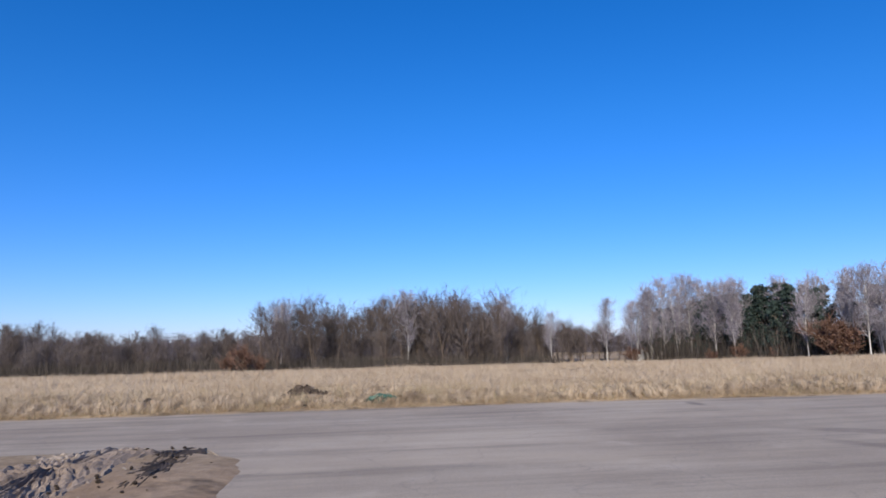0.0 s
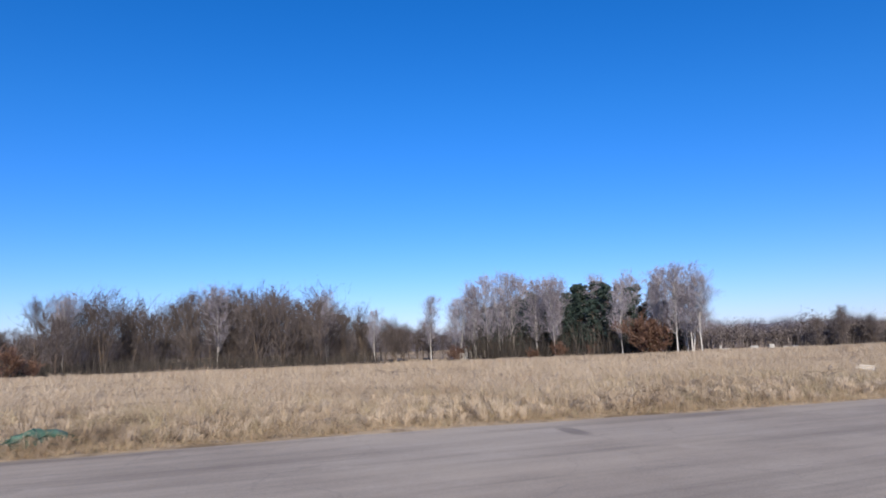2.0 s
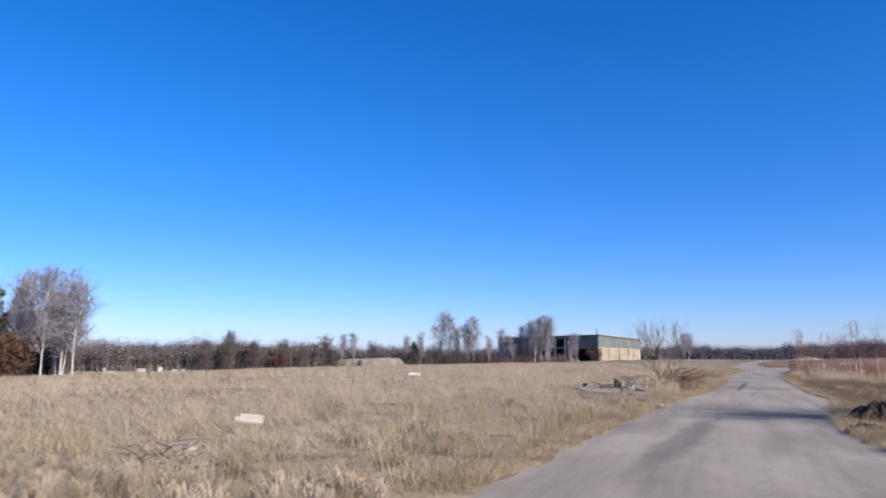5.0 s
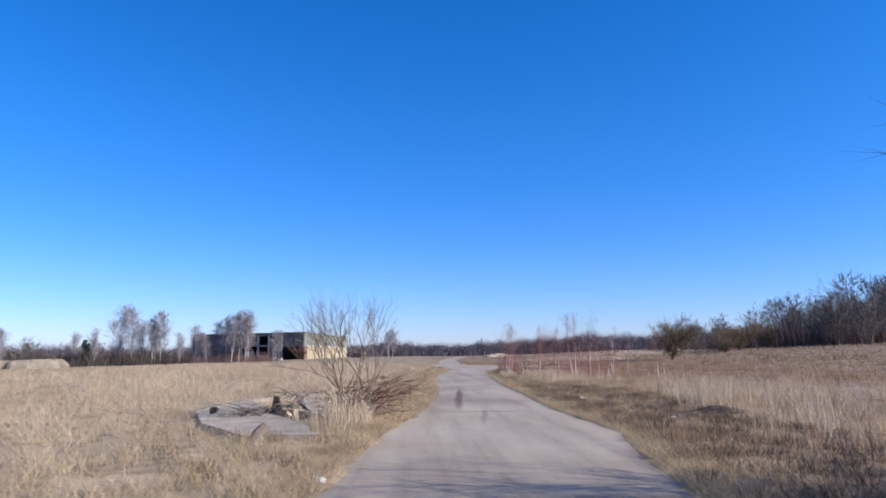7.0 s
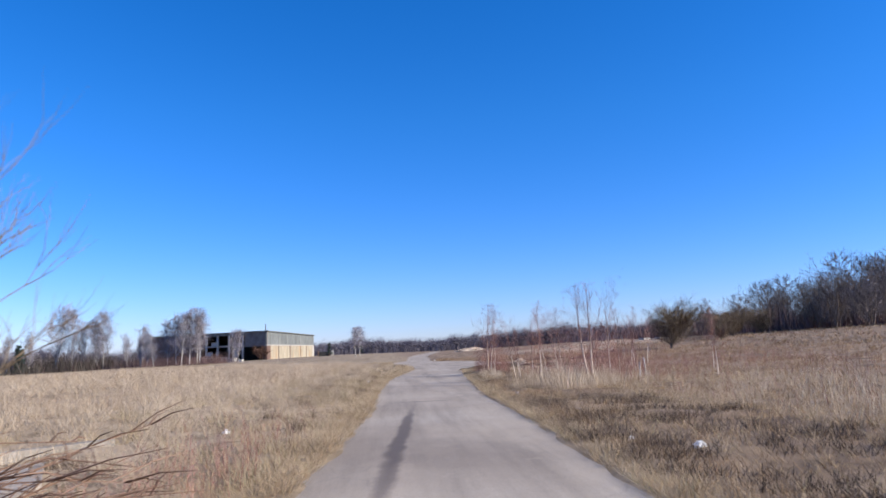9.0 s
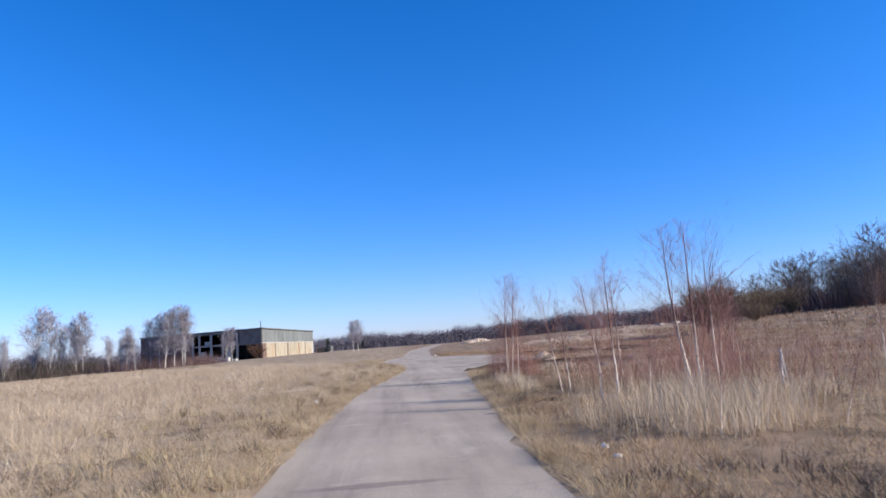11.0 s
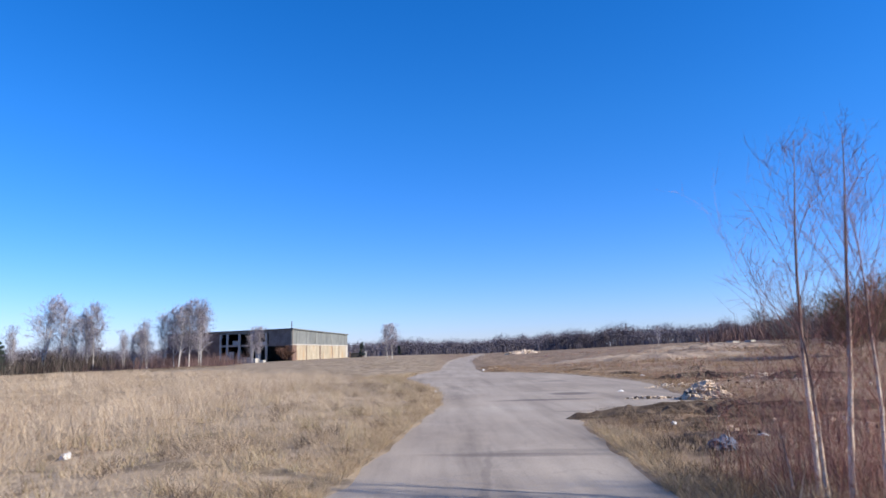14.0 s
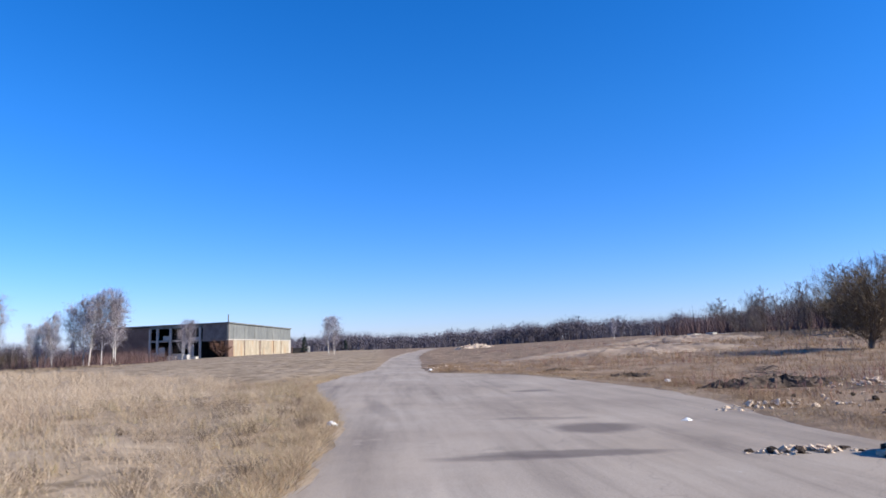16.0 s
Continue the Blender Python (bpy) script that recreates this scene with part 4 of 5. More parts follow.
    g.tube([Vector((p.x, p.y, zt - .2)), Vector((p.x, p.y, zt + 2.6))], [.16, .13], 8)
    part("chimney_pipe", g, M["steel"], roof, "thin dark steel pipe")
    return ob


hall()


# ---- things along the road ----
def mound(name, label, cx, cy, rx, ry, h, material, seed, turn=0.0, category="mound", n=48, jag=.35, power=2, lump=1.0):
    """A low heap: a dome with an uneven top and a ragged foot."""
    r = random.Random(seed)
    ph = [r.uniform(0, 6.28) for _ in range(6)]
    bm = bmesh.new()
    rows = []
    for i in range(17):
        f = i / 16
        ring = []
        for j in range(n):
            a = 6.2832 * j / n
            s = 1 + .16 * math.sin(2 * a + ph[0]) + .12 * math.sin(5 * a + ph[1]) + .07 * math.sin(11 * a + ph[2])
            x, y = rx * s * (1 - f) * math.cos(a), ry * s * (1 - f) * math.sin(a)
            c, d = math.cos(turn), math.sin(turn)
            wx, wy = cx + x * c - y * d, cy + x * d + y * c
            up = h * (1 - (1 - f) ** power) * (1 + jag * (math.sin(wx * 3.1 + ph[3]) * .5 + math.sin(wy * 4.3 + ph[4]) * .5)) + (0 if i == 0 else lump * (r.gauss(0, .06) + .3 * noise.noise((wx * 2.7 / max(h, .3), wy * 2.7 / max(h, .3), seed)) + .16 * noise.noise((wx * 7 / max(h, .3), wy * 7 / max(h, .3), seed))) * h)
            ring.append(bm.verts.new((wx, wy, z0(wx, wy) - (.1 if i == 0 else .02) + up)))
        rows.append(ring)
    for p, q in zip(rows, rows[1:]):
        for j in range(n):
            bm.faces.new((p[j], p[(j + 1) % n], q[(j + 1) % n], q[j]))
    bmesh.ops.remove_doubles(bm, verts=bm.verts, dist=.002)
    me = bpy.data.meshes.new(name)
    bm.to_mesh(me)
    bm.free()
    me.materials.append(material)
    return tagged(new(name, me), label, category if label else "")


def rock_mesh(seed, material, flat=.75):
    r = random.Random(seed)
    bm = bmesh.new()
    bmesh.ops.create_icosphere(bm, subdivisions=1, radius=.5)
    for v in bm.verts:
        v.co *= r.uniform(.72, 1.2)
        v.co.z *= flat
    me = bpy.data.meshes.new("stone")
    bm.to_mesh(me)
    bm.free()
    me.materials.append(material)
    return me


def brick_mesh(seed, material, size=(.6, .34, .24)):
    r = random.Random(seed)
    bm = bmesh.new()
    bmesh.ops.create_cube(bm, size=1)
    for v in bm.verts:
        v.co = Vector((v.co.x * size[0], v.co.y * size[1], v.co.z * size[2])) + Vector((r.uniform(-.06, .06), r.uniform(-.05, .05), r.uniform(-.04, .04)))
    bmesh.ops.bevel(bm, geom=bm.edges, offset=.02, segments=1, affect="EDGES")
    me = bpy.data.meshes.new("block")
    bm.to_mesh(me)
    bm.free()
    me.materials.append(material)
    return me


stones = [rock_mesh(i, M["stone"]) for i in range(5)] + [brick_mesh(i, M["stone"], ((.6, .34, .24), (.5, .45, .18), (.7, .3, .3), (.42, .4, .36), (.8, .5, .14))[i % 5]) for i in range(9)]
dark_stones = [rock_mesh(20 + i, M["dirt"]) for i in range(3)] + [brick_mesh(30, M["concrete"])]


def heap(name, label, cx, cy, rx, ry, h, n, lo, hi, meshes, seed, core=None, turn=0.0):
    """A heap of separate stones on a core of rubble dust."""
    r = random.Random(seed)
    ob = tagged(new(name), label, "rubble")
    if core:
        c = mound("core", "", cx, cy, rx * .92, ry * .92, h * .8, core, seed)
        c.parent = ob
    for _ in range(n):
        q, a = math.sqrt(r.random()), r.uniform(0, 6.28)
        x, y = rx * q * math.cos(a), ry * q * math.sin(a)
        x, y = cx + x * math.cos(turn) - y * math.sin(turn), cy + x * math.sin(turn) + y * math.cos(turn)
        s = r.uniform(lo, hi) * (1.15 - .4 * q)
        st = new("stone", r.choice(meshes))
        st.parent = ob
        st.matrix_basis = Matrix.Translation((x, y, z0(x, y) + h * (1 - q * q) * r.uniform(.75, 1.05) + s * .12)) @ Euler((r.uniform(-.6, .6), r.uniform(-.6, .6), r.uniform(0, 6.28))).to_matrix().to_4x4() @ Matrix.Diagonal((s, s, s, 1))
    return ob


# pale rubble by the turning place, dark berm before it, loose spoil round about
heap("rubble_heap", "heap of broken pale concrete and bricks on the asphalt", 6.95, 72.2, .62, .45, .4, 260, .06, .24, stones[5:] * 3 + stones[:2] + dark_stones, 1, M["stone"])
heap("rubble_spill", "low spill of small broken bricks beside the heap", 5.8, 72.75, .8, .24, .08, 130, .05, .16, stones[5:] * 2 + dark_stones, 2)
mound("soil_berm", "low berm of dark soil and dead stems at the road edge", 6.2, 68.3, 3.1, .75, .17, M["spoil"], 3, -.02, lump=1.5, n=110)
mound("soil_berm", "dark soil heap with dead weeds", 10.4, 81.2, 1.5, .8, .24, M["spoil"], 4, lump=1.7, n=72)
mound("soil_berm", "dark spoil heap in the waste ground", 13.2, 79.0, 1.6, .9, .22, M["spoil"], 5, .3, lump=1.7, n=72)
mound("soil_berm", "small dark clod heap on the far edge of the asphalt", 8.3, 93.2, .8, .3, .13, M["spoil"], 6, lump=1.6)
mound("soil_berm", "small dark clod heap on the far edge of the asphalt", 9.3, 87.6, .7, .4, .14, M["spoil"], 7, lump=1.6)
mound("soil_berm", "dark heap of soil at the road edge", .85, 22.5, .62, .5, .32, M["dirt"], 8, lump=.9, jag=.1, power=2.2, n=96)
mound("soil_berm", "long dark bank of soil behind the heap", 2.4, 23.3, 1.4, .5, .36, M["dirt"], 34, .2)
mound("soil_berm", "low dark clods at the road edge", .25, 20.6, .3, .2, .16, M["dirt"], 9)
heap("rubble_scatter", "pale broken stones scattered over the waste ground", 12.5, 80.2, 2.4, 1.2, .04, 90, .05, .17, stones, 11)
heap("rubble_scatter", "small pale debris strewn over the dark waste ground", 11.0, 76.5, 3.6, 2.6, .03, 150, .04, .16, stones + dark_stones, 10)
heap("rubble_scatter", "broken bricks and clods behind the saplings", 6.8, 65.6, 2.2, 1.0, .03, 70, .05, .16, stones + dark_stones, 9)
heap("rubble_scatter", "pale rubble lying in the scrub behind the birches", 7.9, 77.2, 1.6, .5, .06, 60, .05, .16, stones, 12)
heap("rubble_scatter", "white debris at the edge of the track", 4.4, 102.5, 1.0, .8, .04, 22, .08, .2, stones, 13)
heap("rubble_scatter", "stones and clods in the dark soil at the junction", 2.2, -6.6, 2.4, 1.0, .02, 60, .03, .08, dark_stones, 14)
mound("rough_soil", "rough churned pale-brown soil at the junction", 2.4, -7.3, 3.2, .75, .06, M["bank"], 27, lump=3.0, n=120)
heap("rubble_scatter", "pale stones half hidden in the meadow", -9.3, 4.85, .5, .35, .1, 14, .06, .17, stones, 15)
heap("rubble_scatter", "grey stones at the edge of the meadow", -7.9, 3.4, .5, .4, .1, 16, .07, .2, dark_stones + stones[:2], 16)
heap("debris_bank", "far bank of pale debris beside the track", 20, 205, 4, 2.4, .7, 60, .3, .8, stones, 17, M["stone"])
mound("earth_bank", "long bank of brown earth and dead grass", 19, 113, 9, 4, .5, M["bank"], 18, .25, jag=.1)
mound("earth_bank", "bank of brown earth and dead grass", 34, 140, 10, 4, .7, M["bank"], 19, .2, jag=.1)
mound("dark_soil", "patch of dark churned soil beside the track", 3.2, 48.9, .6, .5, .08, M["spoil"], 20, lump=2.0)
mound("dark_soil", "dark churned soil below the birch saplings", 4.6, 64.6, 1.2, .8, .07, M["spoil"], 21, lump=2.0)
mound("dark_soil", "dark churned soil in front of the berm", 5.6, 66.7, 2.2, .6, .07, M["spoil"], 36, lump=2.0, n=80)
mound("dark_soil", "dark hollow of bare soil at the road edge", 2.75, 52.6, .4, .35, .06, M["dirt"], 37, lump=2.0)
mound("dark_soil", "dark churned soil between the saplings", 3.5, 56.2, .6, .8, .07, M["spoil"], 38, lump=2.0)
mound("dark_soil", "dark bare soil in the scrub", 8.8, 66.2, 2.2, .8, .08, M["spoil"], 22, lump=2.0, n=72)
mound("dark_soil", "dark damp soil at the road edge", 3.5, 32.6, 1.3, .7, .12, M["dirt"], 23, .4)
mound("dark_soil", "dark damp soil at the junction", 1.9, -6.2, 2.4, .3, .03, M["dirt"], 24, lump=2.0)
mound("dirt_heap", "small heap of earth in the meadow grass", -7.9, -5.0, .85, .75, .32, M["dirt"], 25, lump=1.2)
mound("dirt_heap", "clod of earth at the meadow edge", -6.6, -8.6, .45, .3, .16, M["dirt"], 26)


# the broken concrete slab and pit beside the shrub
def pit():
    ob = tagged(new("concrete_pit"), "broken concrete slab and pit with a low kerb wall", "concrete slab")
    def plate(name, pts, z, th, material):
        g = Geo()
        n = len(pts)
        g.v = [Vector((p.x, p.y, z - th)) for p in pts] + [Vector((p.x, p.y, z)) for p in pts]
        g.f = [tuple(range(n, 2 * n)), tuple(range(n - 1, -1, -1))] + [(i, (i + 1) % n, n + (i + 1) % n, n + i) for i in range(n)]
        return part(name, g, material, ob)
    def at(pts):
        return [Vector((x, y, 0)) for x, y in pts]
    plate("slab", at([(-6.1, 31.1), (-5.5, 30.1), (-4.9, 29.1), (-3.75, 29.05), (-4.2, 30.7), (-4.75, 32.0), (-5.35, 33.1), (-5.7, 34.4), (-6.3, 36.4), (-6.6, 37.3), (-6.95, 33.6)]), .14, .35, M["concrete"])
    plate("slab", at([(-4.5, 33.8), (-4.1, 34.2), (-4.5, 37.2), (-5.3, 39.0), (-5.5, 38.2)]), .07, .3, M["concrete"])
    line = at([(-7.0, 33.5), (-6.85, 35.6), (-6.64, 37.7), (-6.05, 39.3), (-5.0, 40.4)])
    for k, (p, q) in enumerate(zip(line, line[1:])):
        w = (q - p).normalized()
        s = Vector((-w.y, w.x, 0)) * .1
        q = q - w * .03
        plate("kerb_wall", [p - s, q - s, q + s, p + s], .17 - .012 * k, .7, M["kerb"])
    for i, (x, y, z, s) in enumerate([(-5.0, 32.7, .08, .3), (-4.8, 33.2, .06, .26), (-5.3, 33.9, .08, .34), (-4.6, 32.2, .14, .3), (-5.5, 35.0, .12, .4), (-6.3, 32.6, .24, .16)]):
        st = new("stone", dark_stones[i % 4])
        st.parent = ob
        st.matrix_basis = pose(x, y, z, 20 * i, 33 * i, 70 * i) @ Matrix.Diagonal((s * 1.6, s, s * .7, 1))
    st = new("stone", stones[5])
    st.parent = ob
    st.matrix_basis = pose(-4.72, 32.15, .2, 10, 40, 30) @ Matrix.Diagonal((.2, .2, .2, 1))
    return ob


pit()
mound("spoil", "dark spoil and dead stalks in the concrete pit", -4.95, 33.2, .75, 1.2, .08, M["dirt"], 31)


def log(name, label, a, b, r, material, category="log"):
    g = Geo()
    a, b = Vector(a), Vector(b)
    k = Vector((.03, .02, .02))
    g.tube([a, a.lerp(b, .35) + k, a.lerp(b, .7) - k, b], [r, r * 1.05, r * .9, r * .7], 8)
    g.f.append(tuple(range(7, -1, -1)))
    return tagged(part(name, g, material, smoothed=False), label, category)


log("stub_log", "weathered grey log end leaning in the grass", (-4.62, 28.3, .0), (-4.45, 28.65, .3), .11, M["wood"])
log("stub_log", "cut dark log lying beside the soil heap", (1.9, 20.6, .1), (2.7, 20.9, .14), .1, M["wood"])

# shrub, small trees and saplings near the road
shrub = tree_thing("bare_shrub", "many-stemmed leafless shrub beside the concrete pit", forked(57, 6, .74, 6, .027, .5, .78), M["shrub_bark"], M["shrub_twig"], category="shrub")
shrub.matrix_basis = Matrix.Translation((-3.55, 32.8, z0(-3.5, 32.8))) @ Matrix.Diagonal((.84, .84, .99, 1))
brush = brush_thing("tangle of low reddish-brown dead branches by the shrub", arcs(52, 60, -75, 80, 1.35, .5), M["dead_stem"], M["dead_stem"])
brush.matrix_basis = Matrix.Translation((-3.5, 33.0, z0(-3.3, 33.0)))
under = brush_thing("tangle of grey dead stems at the foot of the shrub", arcs(55, 40, 0, 360, .7, .4), M["shrub_bark"], M["shrub_twig"])
under.matrix_basis = Matrix.Translation((-3.7, 32.5, z0(-3.7, 32.5)))
edge_tree = tree_thing("bare_tree", "small leafless tree leaning over the soil heap", grow_tree(53, 4.8, .1, 4.0, .1, 110, 14, 4, .8, 4, .3, .007, bend=.09, exact=True), M["brown_bark"], M["twig"])
edge_tree.matrix_basis = Matrix.Translation((5.0, 22.8, z0(5.0, 22.8))) @ Matrix.Diagonal((1, 1, .8, 1))
arch = brush_thing("arching reddish dead branches under the small tree", arcs(58, 40, 90, 270, 1.9, .6), M["brown_bark"], M["red_twig"])
arch.matrix_basis = Matrix.Translation((4.2, 24.2, z0(4.2, 24.2)))
tree_r = tree_thing("bare_tree", "broad round leafless tree standing alone on waste ground", grow_tree(54, 6.9, .22, 8.0, .1, 140, 17, 4, .6, 4, .28, .019, bend=.08, full=.85, exact=True, limb_k=.22), M["brown_bark"], M["shrub_twig"])
tree_r.matrix_basis = Matrix.Translation((29.5, 104.0, z0(29.5, 104))) @ Matrix.Diagonal((.76, .76, .72, 1))
for x, y, s in ((50, 134, .72), (56, 142, .8), (61, 152, .85), (46, 125, .5), (66, 150, .9)):
    c = copy_thing(tree_r, Matrix.Identity(4))
    c.matrix_basis = Matrix.Translation((x, y, z0(x, y))) @ Matrix.Rotation(x, 4, "Z") @ Matrix.Diagonal((s * .95, s * .95, s * .74, 1))
    tagged(c, "bare scrub tree in a dark clump")

saps = [tree_thing("birch_sapling", "slender young birch with pale peeling bark and bare twigs", grow_tree(60 + i, 3.2, .03, (1.4, 1.25, 1.7)[i], (.25, .3, .35)[i], (34, 31, 20)[i], 8, 4, (1.5, 1.8, 2.0)[i], 1, .1, .0015, bend=(.045, .045, .06)[i], full=.9, limb_k=(.14, .16, .3)[i], cone=i < 2, n=6, exact=True, thin=True), M["young_bark"], M["red_twig"], "birch saplings", "sapling") for i in range(3)]


def sapling(k, x, y, h, lean=0.0, way=0.0, thick=1.0):
    c = copy_thing(saps[k], Matrix.Identity(4))
    s = h / 3.2
    c.matrix_basis = Matrix.Translation((x, y, z0(x, y) - .03)) @ Matrix.Rotation(way, 4, "Z") @ Matrix.Rotation(lean, 4, "X") @ Matrix.Rotation(7 * x, 4, "Z") @ Matrix.Diagonal((s * thick, s * thick, s, 1))
    return c


saps[0].matrix_basis = Matrix.Translation((5.75, 53.3, z0(5.75, 53.3))) @ Matrix.Rotation(-.13, 4, "Y") @ Matrix.Diagonal((1.15, 1.15, 1.05, 1))
saps[1].matrix_basis = Matrix.Translation((5.88, 53.2, z0(5.88, 53.2))) @ Matrix.Rotation(-.06, 4, "Y") @ Matrix.Diagonal((1.1, 1.1, 1.05, 1))
saps[2].matrix_basis = Matrix.Translation((7.05, 54.9, z0(7.05, 54.9))) @ Matrix.Rotation(-.06, 4, "Y") @ Matrix.Diagonal((1.2, 1.2, 1.16, 1))
# k, x, y, height, lean, way of the lean (4.7 is towards the road)
for k, x, y, h, lean, way in [(0, 3.4, 60.8, 3.1, .02, 1.6), (1, 3.47, 60.45, 3.0, .03, 1.6), (2, 3.6, 60.25, 2.85, .05, 1.6), (0, 3.36, 60.6, 1.9, .06, 4.7), (1, 3.25, 60.9, 1.0, .14, 5.2),
                              (2, 3.45, 54.4, 2.45, .13, 4.7), (1, 3.6, 54.3, 1.9, .05, 4.7), (0, 3.6, 52.1, 2.0, .07, 4.7), (1, 3.85, 52.0, 2.6, .02, 1.6), (2, 4.3, 51.7, 1.7, .04, 1.0), (2, 6.0, 53.35, 2.0, .03, 1.0),
                              (2, 6.05, 58.7, 3.0, .08, 4.7), (0, 6.2, 58.8, 2.8, .1, 4.9), (1, 5.45, 58.2, 2.8, .14, 4.7), (0, 7.48, 59.8, 1.0, .12, 4.7), (1, 4.33, 58.4, 1.3, .1, 4.5), (0, 4.1, 64.1, .7, .08, 4.7), (1, 4.5, 64.45, .7, .05, 4.7), (2, 4.45, 56.4, 1.2, .2, 4.2),
                              (1, 4.22, 53.0, .95, .1, 2), (2, 9.45, 51.5, 2.6, .02, 0), (2, 8.9, 57.5, 2.5, .06, 3), (1, 9.8, 60.5, 2.8, .05, 1), (2, 11.5, 63, 2.7, .06, 2), (0, 5.0, 47.6, 1.0, .2, 1), (1, 3.5, 47.5, 1.4, .1, 2), (2, 11, 55, 2.3, .04, 5), (0, 7.9, 56.4, 2.6, .06, 5)]:
    sapling(k, x, y, h, lean, way)
for x, y, h, ln in ((8.0, 53.9, .72, -.08), (7.5, 53.2, .55, .02)):
    g = Geo()
    z = z0(x, y)
    g.tube([Vector((x, y, z - .1)), Vector((x + ln * .5, y, z + h * .5)), Vector((x + ln, y, z + h))], [.034, .03, .027], 8)
    tagged(part("birch_stump", g, M["bark"], smoothed=False), "broken-off white birch stem standing in dry grass", "stump", "birch stumps")
g = Geo()
g.tube([Vector((4.15, 36.4, .0)), Vector((4.12, 36.42, .5))], [.014, .01], 8)
tagged(part("stake", g, M["wood"]), "thin dark wooden stake in the grass", "stake")


# litter
def crumple(name, label, x, y, size, h, material, seed, category="litter", turn=None):
    """A crumpled sheet or bag: a dented low dome."""
    r = random.Random(seed)
    bm = bmesh.new()
    bmesh.ops.create_icosphere(bm, subdivisions=2 if turn is None else 3, radius=.5)
    for v in bm.verts:
        k = 1 + r.uniform(-.28, .28)
        v.co = Vector((v.co.x * size[0] * k, v.co.y * size[1] * k, max(v.co.z, -.2) * h * (1 + r.uniform(-.3, .4))))
    me = bpy.data.meshes.new(name)
    bm.to_mesh(me)
    bm.free()
    me.materials.append(material)
    ob = tagged(new(name, me), label, category)
    ob.matrix_basis = Matrix.Translation((x, y, z0(x, y) + .2 * h)) @ Matrix.Rotation(r.uniform(0, 6.28) if turn is None else turn, 4, "Z")
    return ob


crumple("tarpaulin", "crumpled green tarpaulin dumped in the grass", -5.95, -3.1, (.5, .8), .26, M["tarp"], 1, "tarpaulin", .1)
crumple("plastic_sheet", "torn blue plastic sheet caught at the saplings", 3.8, 63.6, (.34, .28), .2, M["blue"], 2, turn=.4)
crumple("plastic_sheet", "torn blue plastic sheet on the waste ground", 7.2, 63.8, (.45, .3), .18, M["blue"], 3, turn=1.1)
crumple("plastic_sheet", "grey-blue plastic sheet on the waste ground", 9.6, 67.9, (.35, .2), .12, M["blue"], 4)
for i, (x, y, s) in enumerate([(-1.78, 56.2, .16), (2.2, 47.5, .11), (2.15, 46.9, .1), (2.3, 37.3, .16), (.43, 76.9, .22), (-4.5, 64.5, .22), (2.65, 31.45, .1), (1.5, 20.0, .22), (.75, 20.4, .14), (-3.65, 41.4, .18), (-8.7, 15.1, .2), (5.3, 67.4, .1), (2.0, 38.6, .14),
                               (3.6, 99.3, .2), (-3.25, 25.6, .14), (-4.3, 17.0, .08), (5.9, 75.9, .22), (4.6, 71.8, .12), (1.5, 74.5, .1), (9.0, 84.0, .18), (4.1, 66.2, .12), (4.62, 64.3, .15), (4.78, 64.1, .1)]):
    crumple("litter_scrap", "crumpled white scrap of litter", x, y, (s, s * .7), s * .6, M["white"], 40 + i)


def board(name, label, x, y, z, l, w, turn, tilt, roll, material):
    g = Geo()
    g.box((0, 0, 0), (l, w, .03))
    g.box((l * .08, w * .55, .035), (l * .84, .05, .05))
    ob = tagged(part(name, g, material), label, "board")
    ob.matrix_basis = pose(x, y, z0(x, y) + z, roll, tilt, turn)
    return ob


board("board", "pale broken board lying on the meadow grass", -9.15, 17.0, .2, .45, .16, 30, 6, 18, M["board"])
board("board", "white board lying far out in the meadow", -16.2, 40.2, .25, .6, .3, 10, 4, 15, M["white"])
board("board", "pale plank leaning on the concrete pit", -5.2, 36.5, .2, 1.3, .14, 100, -3, 5, M["wood"])


def branches(name, label, x, y, n, ln, seed, material, h=.3):
    r = random.Random(seed)
    ob = tagged(new(name), label, "branches")
    for _ in range(n):
        g = Geo()
        a = r.uniform(0, 6.28)
        p = Vector((x + r.gauss(0, ln * .22), y + r.gauss(0, ln * .22), z0(x, y) + .05 + r.uniform(0, h)))
        d = Vector((math.cos(a), math.sin(a), r.uniform(-.1, .35)))
        q = p + d * ln * r.uniform(.4, 1)
        m = p.lerp(q, .5) + Vector((r.gauss(0, .05), r.gauss(0, .05), r.uniform(0, .08)))
        g.tube([p, m, q], [.008, .006, .003], 4)
        part("branch", g, material, ob)
    return ob


branches("brushwood", "dark dead branches lying in the meadow grass", -7.75, 13.3, 26, .55, 1, M["wood"], .2)
branches("brushwood", "dark scrap and branches in the meadow", -7.45, 13.5, 14, .4, 2, M["wood"], .3)
branches("brushwood", "dead stems lying on the dark berm", 5.9, 68.2, 90, .7, 3, M["wood"], .16)
branches("brushwood", "dead stems in the spoil of the concrete pit", -4.9, 33.4, 40, .7, 4, M["wood"], .4)
branches("brushwood", "dead grey stems strewn over the concrete slab", -5.6, 32.6, 50, .8, 14, M["wood"], .15)
branches("brushwood", "dead branches by the soil heap at the junction", 2.4, 23.6, 40, .9, 5, M["wood"], .5)
branches("brushwood", "dead stems on the dark spoil", 10.4, 81.3, 40, .7, 6, M["wood"], .5)
branches("brushwood", "dead stalks on the earth pile", -7.9, -5.0, 30, .7, 7, M["wood"], .3)


